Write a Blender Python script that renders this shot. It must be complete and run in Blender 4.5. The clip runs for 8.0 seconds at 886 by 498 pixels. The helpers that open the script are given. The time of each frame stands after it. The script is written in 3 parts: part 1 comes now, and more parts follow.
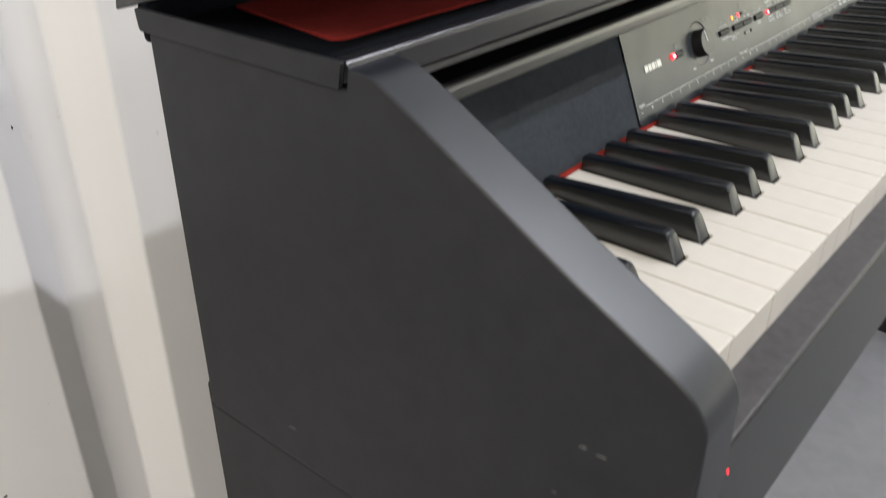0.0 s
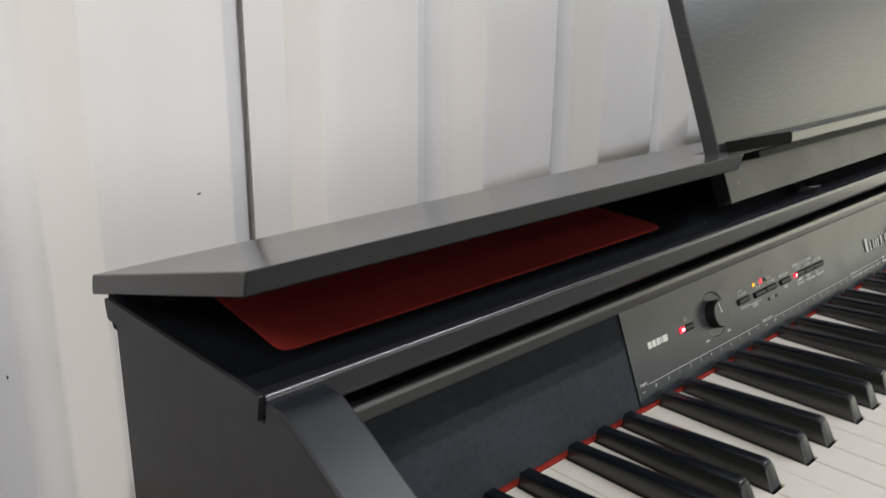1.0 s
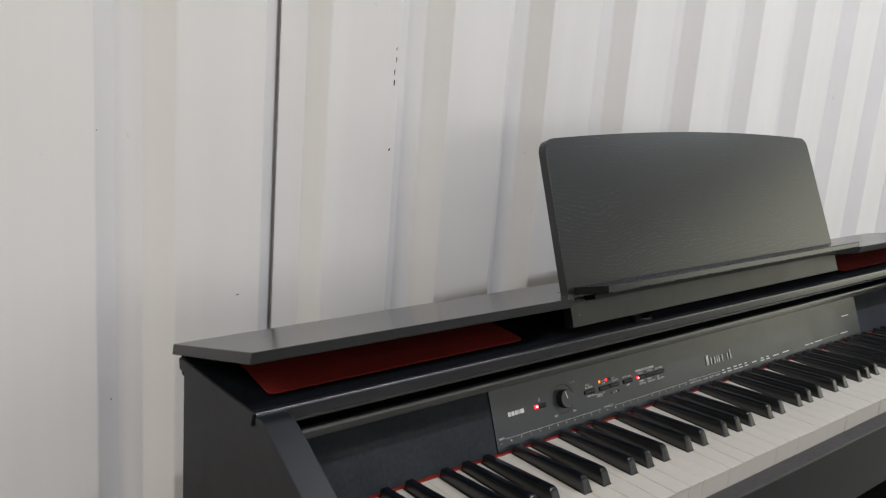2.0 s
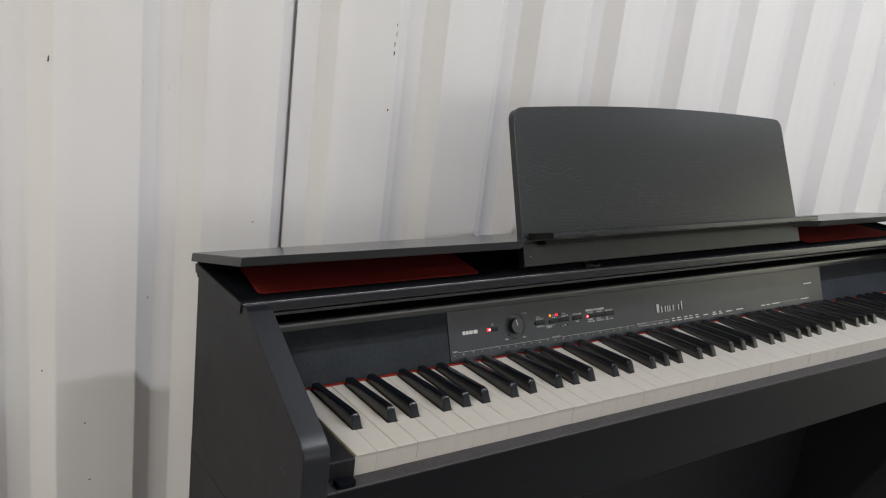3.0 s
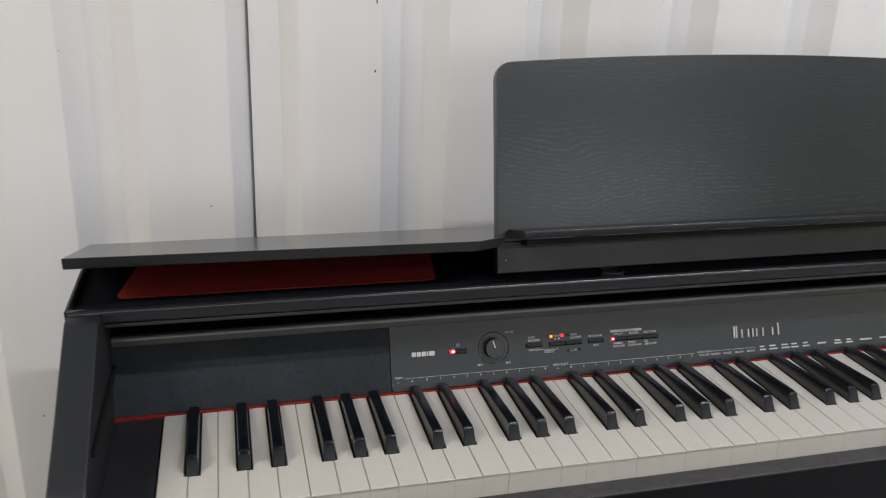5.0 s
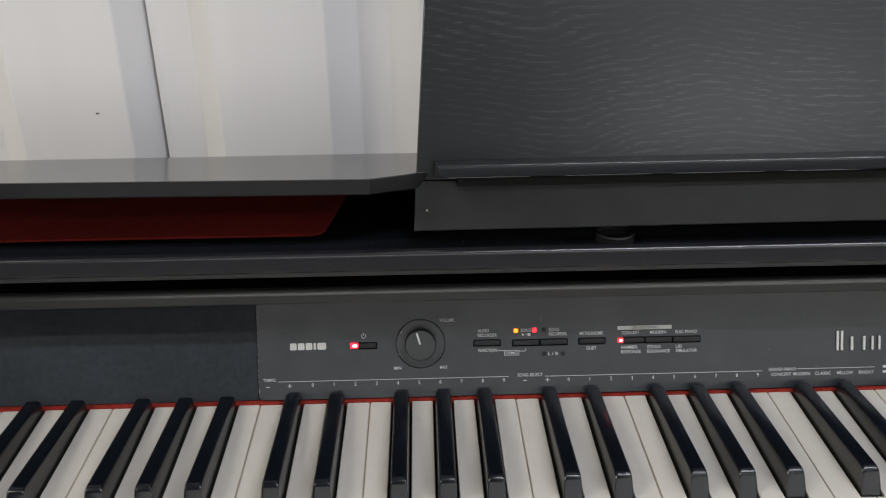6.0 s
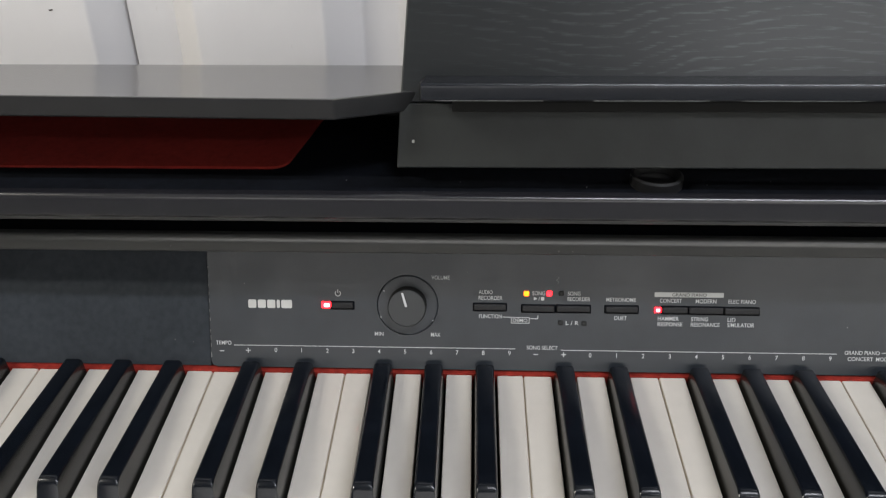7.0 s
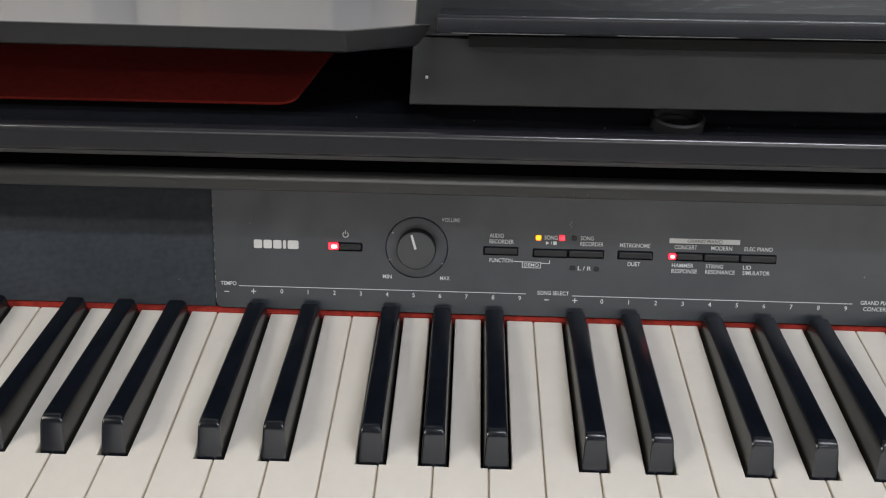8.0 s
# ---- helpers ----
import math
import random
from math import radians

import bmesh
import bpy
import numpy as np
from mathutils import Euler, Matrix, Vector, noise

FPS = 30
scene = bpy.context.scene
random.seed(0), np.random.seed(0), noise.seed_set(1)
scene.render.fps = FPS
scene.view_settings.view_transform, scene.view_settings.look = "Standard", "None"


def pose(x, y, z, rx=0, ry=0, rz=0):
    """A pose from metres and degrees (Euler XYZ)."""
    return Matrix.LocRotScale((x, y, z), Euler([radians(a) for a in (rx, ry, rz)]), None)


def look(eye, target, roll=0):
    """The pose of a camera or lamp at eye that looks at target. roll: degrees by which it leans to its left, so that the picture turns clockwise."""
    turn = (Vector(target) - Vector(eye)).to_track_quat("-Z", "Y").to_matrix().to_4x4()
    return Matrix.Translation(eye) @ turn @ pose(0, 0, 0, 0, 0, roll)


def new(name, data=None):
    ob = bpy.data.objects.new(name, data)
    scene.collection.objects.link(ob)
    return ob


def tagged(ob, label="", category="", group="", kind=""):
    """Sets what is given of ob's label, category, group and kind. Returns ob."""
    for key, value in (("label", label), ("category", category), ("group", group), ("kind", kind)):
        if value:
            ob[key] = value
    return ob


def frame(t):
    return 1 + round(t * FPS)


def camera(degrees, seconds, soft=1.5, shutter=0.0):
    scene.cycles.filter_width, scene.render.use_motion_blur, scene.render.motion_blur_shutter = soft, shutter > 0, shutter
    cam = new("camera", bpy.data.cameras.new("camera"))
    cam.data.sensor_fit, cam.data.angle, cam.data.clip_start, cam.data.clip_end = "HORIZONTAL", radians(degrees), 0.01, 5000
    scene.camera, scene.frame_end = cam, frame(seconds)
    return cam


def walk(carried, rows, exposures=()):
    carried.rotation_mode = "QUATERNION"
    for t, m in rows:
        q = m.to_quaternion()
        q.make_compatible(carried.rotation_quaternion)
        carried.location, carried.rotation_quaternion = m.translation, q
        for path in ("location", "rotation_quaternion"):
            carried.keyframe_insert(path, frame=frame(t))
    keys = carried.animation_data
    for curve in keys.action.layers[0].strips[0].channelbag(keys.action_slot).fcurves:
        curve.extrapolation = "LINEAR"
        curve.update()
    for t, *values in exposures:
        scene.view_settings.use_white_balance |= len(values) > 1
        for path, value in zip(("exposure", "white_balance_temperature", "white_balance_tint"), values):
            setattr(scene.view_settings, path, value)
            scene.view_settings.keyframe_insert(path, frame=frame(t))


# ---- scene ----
cam = camera(55.5, 8.0, soft=1.1, shutter=0.2)
PATH = [
    (0, (-0.277, -0.093, 0.913), (1.063, 1.031, -0.057), -0.2),
    (0.2, (-0.246, -0.083, 0.931), (1.073, 1.119, 0.028), 0.1),
    (0.5, (-0.223, -0.078, 0.948), (1.088, 1.22, 0.175), 0.1),
    (1, (-0.211, -0.112, 0.965), (1.111, 1.265, 0.368), 0.7),
    (1.5, (-0.243, -0.207, 1.042), (1.066, 1.229, 0.572), 2.0),
    (2, (-0.35, -0.396, 1.09), (0.925, 1.081, 0.653), 4.5),
    (2.2, (-0.382, -0.463, 1.099), (0.871, 1.025, 0.632), 6.0),
    (3.3, (-0.361, -0.655, 1.122), (0.696, 0.95, 0.565), 5.9),
    (3.5, (-0.304, -0.695, 1.125), (0.671, 0.96, 0.569), 4.7),
    (4, (-0.187, -0.779, 1.134), (0.57, 0.984, 0.572), 2.2),
    (4.2, (-0.136, -0.766, 1.135), (0.568, 1.017, 0.567), 1.8),
    (5.3, (0.144, -0.466, 1.097), (0.518, 1.352, 0.353), 1.7),
    (5.5, (0.199, -0.41, 1.075), (0.481, 1.406, 0.286), 0.8),
    (6, (0.319, -0.304, 1.035), (0.363, 1.496, 0.163), -0.6),
    (6.5, (0.344, -0.236, 1.015), (0.255, 1.525, 0.072), -1.1),
    (7, (0.348, -0.2, 0.999), (0.281, 1.502, -0.05), -0.6),
    (7.2, (0.346, -0.197, 0.995), (0.279, 1.478, -0.096), -0.5),
    (7.5, (0.341, -0.197, 0.996), (0.287, 1.452, -0.135), -0.2),
    (7.8, (0.342, -0.205, 0.985), (0.284, 1.455, -0.129), -0.3),
    (8, (0.341, -0.194, 0.99), (0.283, 1.443, -0.157), 0.4),
]
EXPOSURES = [(0.0, 1.15), (0.5, 0.78), (1.0, 0.66), (1.5, 0.44), (2.0, 0.29), (3.5, 0.32), (4.2, 0.34), (5.5, 0.43), (6.0, 0.48), (6.5, 0.72), (7.2, 0.82), (8.0, 0.74)]
walk(cam, [(t, look(eye, target, roll)) for t, eye, target, roll in PATH], EXPOSURES)

# ---------------------------------------------------------------- light
world = bpy.data.worlds.new("world")
scene.world = world
world.use_nodes = True
world.node_tree.nodes["Background"].inputs[0].default_value = (0.9, 0.95, 1.0, 1)
world.node_tree.nodes["Background"].inputs[1].default_value = 0.02


def area_lamp(name, where, target, size_x, size_y, watts, colour):
    data = bpy.data.lights.new(name, "AREA")
    data.shape, data.size, data.size_y = "RECTANGLE", size_x, size_y
    data.energy, data.color = watts, colour
    ob = new(name, data)
    ob.matrix_world = look(where, target)
    return ob


CEILING = 2.42
# ceiling battens: place along and out from the steel wall, watts, colour
# the last two are added fills that brighten the stand and panel
BATTENS = ((1.15, -0.60, 18, (0.90, 0.93, 1.0)), (-1.60, -0.75, 29, (1.0, 0.955, 0.84)), (3.35, -0.90, 5, (0.86, 0.92, 1.0)), (1.75, -2.30, 5, (0.95, 0.97, 1.0)))
for lamp_x, lamp_y, watts, colour in BATTENS:
    area_lamp("batten_glow", (lamp_x, lamp_y, CEILING - 0.088), (lamp_x, lamp_y + 0.001, 0), 1.24, 0.05, watts, colour)

# ---------------------------------------------------------------- materials


def nodes_of(name, rough, metal=0.0, spec=0.5):
    m = bpy.data.materials.new(name)
    m.use_nodes = True
    nt = m.node_tree
    b = nt.nodes["Principled BSDF"]
    b.inputs["Roughness"].default_value = rough
    b.inputs["Metallic"].default_value = metal
    b.inputs["Specular IOR Level"].default_value = spec
    return m, nt, b


def rgb(c):
    return (c[0], c[1], c[2], 1) if len(c) == 3 else c


def coords(nt, scale=(1, 1, 1), rot=(0, 0, 0)):
    tc = nt.nodes.new("ShaderNodeTexCoord")
    mp = nt.nodes.new("ShaderNodeMapping")
    mp.inputs["Scale"].default_value = scale
    mp.inputs["Rotation"].default_value = rot
    nt.links.new(tc.outputs["Object"], mp.inputs["Vector"])
    return mp.outputs["Vector"]


def noise_tex(nt, vec, scale, detail=4, rough=0.55, distort=0.0):
    n = nt.nodes.new("ShaderNodeTexNoise")
    n.inputs["Scale"].default_value = scale
    n.inputs["Detail"].default_value = detail
    n.inputs["Roughness"].default_value = rough
    n.inputs["Distortion"].default_value = distort
    nt.links.new(vec, n.inputs["Vector"])
    return n.outputs["Fac"]


def ramp(nt, fac, stops):
    r = nt.nodes.new("ShaderNodeValToRGB")
    while len(r.color_ramp.elements) < len(stops):
        r.color_ramp.elements.new(0.5)
    for e, (p, c) in zip(r.color_ramp.elements, stops):
        e.position, e.color = p, rgb(c)
    nt.links.new(fac, r.inputs["Fac"])
    return r.outputs["Color"]


def mix_mult(nt, a, b, fac=1.0):
    m = nt.nodes.new("ShaderNodeMix")
    m.data_type, m.blend_type = "RGBA", "MULTIPLY"
    m.inputs["Factor"].default_value = fac
    nt.links.new(a, m.inputs[6])
    nt.links.new(b, m.inputs[7])
    return m.outputs[2]


def bump(nt, bsdf, height, strength, dist):
    b = nt.nodes.new("ShaderNodeBump")
    b.inputs["Strength"].default_value = strength
    b.inputs["Distance"].default_value = dist
    nt.links.new(height, b.inputs["Height"])
    nt.links.new(b.outputs["Normal"], bsdf.inputs["Normal"])


def grey(v):
    return (v, v, v)


def plain(name, base, rough, metal=0.0, spec=0.5, vary=0.12, scale=40, bumpiness=0.0, smear=0.0):
    """A surface with two scales of variation: fine grain and broad patches."""
    m, nt, b = nodes_of(name, rough, metal, spec)
    vec = coords(nt)
    fine = noise_tex(nt, vec, scale, 6)
    lo, hi = tuple(max(c * (1 - vary), 0) for c in base), tuple(c * (1 + vary) for c in base)
    col = ramp(nt, fine, [(0.3, lo), (0.7, hi)])
    broad = noise_tex(nt, vec, scale * 0.12, 3)
    col = mix_mult(nt, col, ramp(nt, broad, [(0.25, grey(1 - vary)), (0.75, grey(1.0))]))
    nt.links.new(col, b.inputs["Base Color"])
    if smear:
        r = ramp(nt, noise_tex(nt, vec, scale * 0.3, 5, 0.6, 0.8), [(0.3, grey(max(rough - smear, 0.05))), (0.75, grey(rough + smear))])
        nt.links.new(r, b.inputs["Roughness"])
    if bumpiness:
        bump(nt, b, noise_tex(nt, vec, scale * 12, 3), bumpiness, 0.0005)
    return m


def grained(name, dark, light, rough, relief=0.35, spec=0.4, density=1.0, show=(0.56, 0.66)):
    """Black-stained wood with an open grain that runs along x."""
    m, nt, b = nodes_of(name, rough, 0, spec)
    vec = coords(nt, (5 * density, 130 * density, 130 * density))
    wide = coords(nt, (1.6, 16, 16))
    warp = noise_tex(nt, wide, 1.0, 3, 0.5, 0.6)
    n = nt.nodes.new("ShaderNodeTexNoise")
    n.inputs["Scale"].default_value, n.inputs["Detail"].default_value = 1.0, 5
    add = nt.nodes.new("ShaderNodeVectorMath")
    add.operation = "MULTIPLY_ADD"
    cmb = nt.nodes.new("ShaderNodeCombineXYZ")
    for k in range(3):
        nt.links.new(warp, cmb.inputs[k])
    nt.links.new(cmb.outputs[0], add.inputs[0])
    add.inputs[1].default_value = (1.0, 13, 13)
    nt.links.new(vec, add.inputs[2])
    nt.links.new(add.outputs[0], n.inputs["Vector"])
    lines = n.outputs["Fac"]
    patch = noise_tex(nt, coords(nt, (3, 9, 9)), 1.0, 3)
    col = ramp(nt, lines, [(0.0, dark), (show[0], dark), (show[1], light), (1.0, light)])
    col = mix_mult(nt, col, ramp(nt, patch, [(0.3, grey(0.55)), (0.7, grey(1.0))]))
    nt.links.new(col, b.inputs["Base Color"])
    bump(nt, b, lines, relief, 0.0006)
    return m


def ash(name, dark, light):
    """Black-stained ash: pale jagged pores gathered along curved growth rings."""
    m, nt, b = nodes_of(name, 0.29, 0, 0.55)
    warp = noise_tex(nt, coords(nt, (3.4, 2, 5)), 1.0, 2, 0.5, 0.6)
    shake = noise_tex(nt, coords(nt, (26, 70, 70)), 1.0, 4, 0.65)
    vec = coords(nt)
    for source, by in ((warp, 0.085), (shake, 0.0065)):
        cmb = nt.nodes.new("ShaderNodeCombineXYZ")
        nt.links.new(source, cmb.inputs[2])
        add = nt.nodes.new("ShaderNodeVectorMath")
        add.operation = "MULTIPLY_ADD"
        nt.links.new(cmb.outputs[0], add.inputs[0])
        add.inputs[1].default_value = (0, 0, by)
        nt.links.new(vec, add.inputs[2])
        vec = add.outputs[0]
    w = nt.nodes.new("ShaderNodeTexWave")
    w.bands_direction = "Z"
    w.inputs["Scale"].default_value = 74
    nt.links.new(vec, w.inputs["Vector"])
    rings = ramp(nt, w.outputs["Fac"], [(0.48, grey(0)), (0.90, grey(1))])
    flecks = ramp(nt, noise_tex(nt, coords(nt, (80, 1350, 1350)), 1.0, 3, 0.6), [(0.49, grey(0)), (0.60, grey(1))])
    pores = mix_mult(nt, rings, flecks)
    patch = ramp(nt, noise_tex(nt, coords(nt, (4, 12, 12)), 1.0, 3), [(0.35, grey(0.12)), (0.68, grey(1.0))])
    pores = mix_mult(nt, pores, patch)
    col = ramp(nt, pores, [(0.0, dark), (1.0, light)])
    nt.links.new(col, b.inputs["Base Color"])
    bump(nt, b, pores, 0.02, 0.0003)
    return m


def weave(name, base, pitch, rough=0.95, contrast=0.5):
    """Woven cloth: two crossed sine waves give threads."""
    m, nt, b = nodes_of(name, rough, 0, 0.2)
    vec = coords(nt)
    waves = []
    for axis in ("X", "Z"):
        w = nt.nodes.new("ShaderNodeTexWave")
        w.bands_direction = axis
        w.inputs["Scale"].default_value = 0.32 / pitch
        w.inputs["Distortion"].default_value = 0.6
        nt.links.new(vec, w.inputs["Vector"])
        waves.append(w.outputs["Fac"])
    mul = nt.nodes.new("ShaderNodeMath")
    mul.operation = "MULTIPLY"
    nt.links.new(waves[0], mul.inputs[0])
    nt.links.new(waves[1], mul.inputs[1])
    lint = noise_tex(nt, vec, 260, 4)
    col = ramp(nt, mul.outputs[0], [(0.0, tuple(c * (1 - contrast) for c in base)), (0.8, base)])
    col = mix_mult(nt, col, ramp(nt, noise_tex(nt, vec, 18, 4), [(0.3, grey(0.75)), (0.7, grey(1.0))]))
    col = mix_mult(nt, col, ramp(nt, lint, [(0.3, grey(0.8)), (0.6, grey(1.0)), (0.74, grey(1.0)), (0.8, grey(2.2))]))
    nt.links.new(col, b.inputs["Base Color"])
    bump(nt, b, mul.outputs[0], 0.5, 0.0004)
    return m


def glowing(name, colour, strength):
    m, nt, b = nodes_of(name, 0.3)
    b.inputs["Base Color"].default_value = rgb(colour)
    b.inputs["Emission Color"].default_value = rgb(colour)
    b.inputs["Emission Strength"].default_value = strength
    return m


def painted_steel(name, base):
    """White enamelled sheet: faint vertical streaks, grime specks, soft gloss."""
    m, nt, b = nodes_of(name, 0.42, 0, 0.4)
    streak = noise_tex(nt, coords(nt, (14, 14, 0.35)), 1.0, 5)
    col = ramp(nt, streak, [(0.25, tuple(c * 0.93 for c in base)), (0.7, base)])
    cloud = noise_tex(nt, coords(nt), 2.3, 4)
    col = mix_mult(nt, col, ramp(nt, cloud, [(0.3, (0.95, 0.945, 0.93)), (0.7, (1, 1, 1))]))
    grime = noise_tex(nt, coords(nt, (1, 1, 0.5)), 95, 3)
    col = mix_mult(nt, col, ramp(nt, grime, [(0.0, grey(1.0)), (0.72, grey(1.0)), (0.8, (0.8, 0.78, 0.74))]))
    nt.links.new(col, b.inputs["Base Color"])
    bump(nt, b, noise_tex(nt, coords(nt), 60, 3), 0.06, 0.001)
    return m


WALL = painted_steel("white_enamelled_steel", (0.79, 0.772, 0.778))
CEILING_PAINT = plain("grey_ceiling_board", (0.32, 0.318, 0.31), 0.8, vary=0.06, scale=10)
# unseen south wall made dark so the black parts mirror little light
REFLECTION_DARK = plain("reflection_darkening_grey", (0.16, 0.16, 0.165), 0.6, vary=0.08, scale=12)
PLASTER = plain("off_white_board", (0.72, 0.71, 0.69), 0.7, vary=0.05, scale=12)
FLOOR = plain("grey_vinyl", (0.20, 0.20, 0.21), 0.45, vary=0.08, scale=25, smear=0.08)
SATIN = plain("black_satin_laminate", (0.0210, 0.0212, 0.0240), 0.46, spec=0.18, vary=0.14, scale=70, bumpiness=0.04, smear=0.03)
GRAIN = ash("black_ash_laminate", (0.0112, 0.0128, 0.0140), (0.043, 0.046, 0.050))
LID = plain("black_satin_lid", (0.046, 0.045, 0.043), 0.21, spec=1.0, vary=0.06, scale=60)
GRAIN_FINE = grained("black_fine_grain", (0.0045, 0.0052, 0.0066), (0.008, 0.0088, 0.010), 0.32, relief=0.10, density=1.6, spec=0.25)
DARK = plain("unlit_black_interior", (0.010, 0.010, 0.010), 0.7, vary=0.2)
DECK = plain("black_felt_deck", (0.0042, 0.0052, 0.0080), 0.9, spec=0.08, vary=0.3, scale=220)
RED_CLOTH = weave("red_grille_cloth", (0.42, 0.038, 0.029), 0.0007, contrast=0.2)
FELT = plain("red_felt", (0.24, 0.024, 0.017), 0.95, vary=0.3, scale=300, spec=0.1)
CLOTH = weave("black_speaker_cloth", (0.041, 0.047, 0.056), 0.0006, contrast=0.15)
PANEL = plain("charcoal_panel", (0.0160, 0.0197, 0.0250), 0.34, spec=0.54, vary=0.10, scale=90, bumpiness=0.1, smear=0.05)
STRIP = plain("charcoal_strip", (0.046, 0.047, 0.047), 0.28, spec=0.9, vary=0.06, scale=30)
IVORY = plain("ivory_white_key", (0.52, 0.488, 0.447), 0.38, vary=0.025, scale=120, bumpiness=0.08)
EBONY = plain("matt_ebony_key", (0.0040, 0.0056, 0.0090), 0.23, spec=0.42, vary=0.25, scale=160, bumpiness=0.012)
RUBBER = plain("black_rubber", (0.007, 0.007, 0.007), 0.6, spec=0.25, vary=0.1)
KNOB = plain("black_knob_plastic", (0.012, 0.012, 0.013), 0.5, spec=0.3, vary=0.1)
KNOB_TOP = plain("charcoal_knob_plastic", (0.026, 0.028, 0.030), 0.36, spec=0.45, vary=0.1)
# tan for dirt between the keys and painted shade on their sides
KEY_DIRT_SHADE = plain("dirty_shaded_key_side", (0.42, 0.35, 0.26), 0.6, vary=0.2, scale=90)
DISH = plain("charcoal_dish", (0.032, 0.036, 0.042), 0.36, spec=0.5, vary=0.1, scale=60)
PRINT = plain("pale_grey_print", (0.48, 0.49, 0.50), 0.6, vary=0.06, scale=200)
PRINT_DARK = plain("charcoal_print", (0.04, 0.04, 0.042), 0.6, vary=0.06, scale=200)
SILVER = plain("silver_emblem", (0.55, 0.55, 0.54), 0.45, metal=0.6, vary=0.06, scale=200)
CHIP = plain("bare_rust_chip", (0.06, 0.045, 0.04), 0.8, vary=0.4, scale=400)
LED_RED = glowing("red_led", (1.0, 0.010, 0.018), 3.6)
LED_CORE = glowing("red_led_core", (1.0, 0.25, 0.28), 4.0)
LED_AMBER = glowing("amber_led", (1.0, 0.27, 0.006), 1.5)
# glow of two unseen windows, added for fill and reflections
FILL_PANE_COOL = glowing("cool_fill_pane", (1.0, 0.985, 0.97), 0.90)
FILL_PANE = glowing("warm_fill_pane", (1.0, 0.985, 0.80), 1.10)
TUBE = glowing("lamp_diffuser", (0.95, 0.97, 1.0), 6.0)
SCUFFED = plain("scuffed_laminate", (0.10, 0.10, 0.10), 0.6, vary=0.5, scale=300)
GLOSSY = plain("black_satin_edge", (0.013, 0.013, 0.016), 0.24, spec=0.7, vary=0.05, scale=40)
FOOT = plain("black_stand_foot", (0.024, 0.0270, 0.0272), 0.40, spec=0.40, vary=0.15, scale=60, bumpiness=0.1, smear=0.05)
LEDGE = plain("black_ledge", (0.0075, 0.0088, 0.0125), 0.22, spec=0.5, vary=0.1)
EDGE_BAND = plain("blue_black_edge_band", (0.0095, 0.0110, 0.0155), 0.40, spec=0.5, vary=0.08, scale=60)
# darker copy of the lid's black; shade on its edges painted in
LID_EDGE_SHADE = plain("shaded_lid_edge", (0.019, 0.0195, 0.0215), 0.36, spec=0.5, vary=0.08, scale=60)
# flank's base raised to paint in some of the white keys' reflection
EBONY_SIDE_LIT = plain("lit_ebony_flank", (0.011, 0.0115, 0.0112), 0.27, spec=1.0, vary=0.15, scale=120)
# slip's upward face: light falling on it is put into the paler colour
SLIP_TOP_LIT = plain("lit_slip_top", (0.046, 0.043, 0.046), 0.55, spec=0.4, vary=0.25, scale=180, bumpiness=0.15)
WORN = plain("worn_edge", (0.20, 0.20, 0.20), 0.5, vary=0.5, scale=260)

# ---------------------------------------------------------------- builders


def bm_box(x0, x1, y0, y1, z0, z1, bevel=0.0, segments=2):
    bm = bmesh.new()
    bmesh.ops.create_cube(bm, size=1.0, matrix=Matrix.Translation(((x0 + x1) / 2, (y0 + y1) / 2, (z0 + z1) / 2)) @ Matrix.Diagonal((x1 - x0, y1 - y0, z1 - z0, 1)))
    if bevel:
        bmesh.ops.bevel(bm, geom=bm.edges[:], offset=bevel, segments=segments, affect="EDGES", profile=0.5)
    return bm


def bm_prism(outline, a, b, place, bevel=0.0, segments=2):
    """An outline of (u, v) drawn out from a to b; place(u, v, w) gives the point."""
    bm = bmesh.new()
    lo = [bm.verts.new(place(u, v, a)) for u, v in outline]
    hi = [bm.verts.new(place(u, v, b)) for u, v in outline]
    n = len(outline)
    for i in range(n):
        bm.faces.new((lo[i], lo[(i + 1) % n], hi[(i + 1) % n], hi[i]))
    bm.faces.new(lo[::-1])
    bm.faces.new(hi)
    bmesh.ops.recalc_face_normals(bm, faces=bm.faces[:])
    if bevel:
        edges = [e for e in bm.edges if e.calc_face_angle(0) > 0.5]
        bmesh.ops.bevel(bm, geom=edges, offset=bevel, segments=segments, affect="EDGES", profile=0.5)
    return bm


def along_x(u, v, w):
    return (w, u, v)


def flat_normals(me):
    """Smooth shading in which large faces keep their own normal and only small bevel faces bend."""
    for p in me.polygons:
        p.use_smooth = True
    faces = {}
    for p in me.polygons:
        for v in p.vertices:
            faces.setdefault(v, []).append((p.normal.copy(), p.area))
    out = []
    for p in me.polygons:
        n = p.normal
        for v in p.vertices:
            total = Vector()
            for m, area in faces[v]:
                if m.dot(n) > 0.62:
                    total += m * area
            out.append(total.normalized() if total.length > 0 else n.copy())
    me.normals_split_custom_set(out)


def finish(name, bm, material, smooth=True):
    me = bpy.data.meshes.new(name)
    bmesh.ops.recalc_face_normals(bm, faces=bm.faces[:])
    bm.to_mesh(me)
    bm.free()
    me.materials.append(material)
    if smooth:
        flat_normals(me)
    return me


def part(name, bm, material, parent, label="", smooth=True):
    me = bm if isinstance(bm, bpy.types.Mesh) else finish(name, bm, material, smooth)
    ob = new(name, me)
    ob.parent = parent
    if parent.parent is None and parent.type == "EMPTY":
        ob.matrix_parent_inverse = Matrix.Translation(-parent.location)
    if label:
        tagged(ob, label)
    return ob


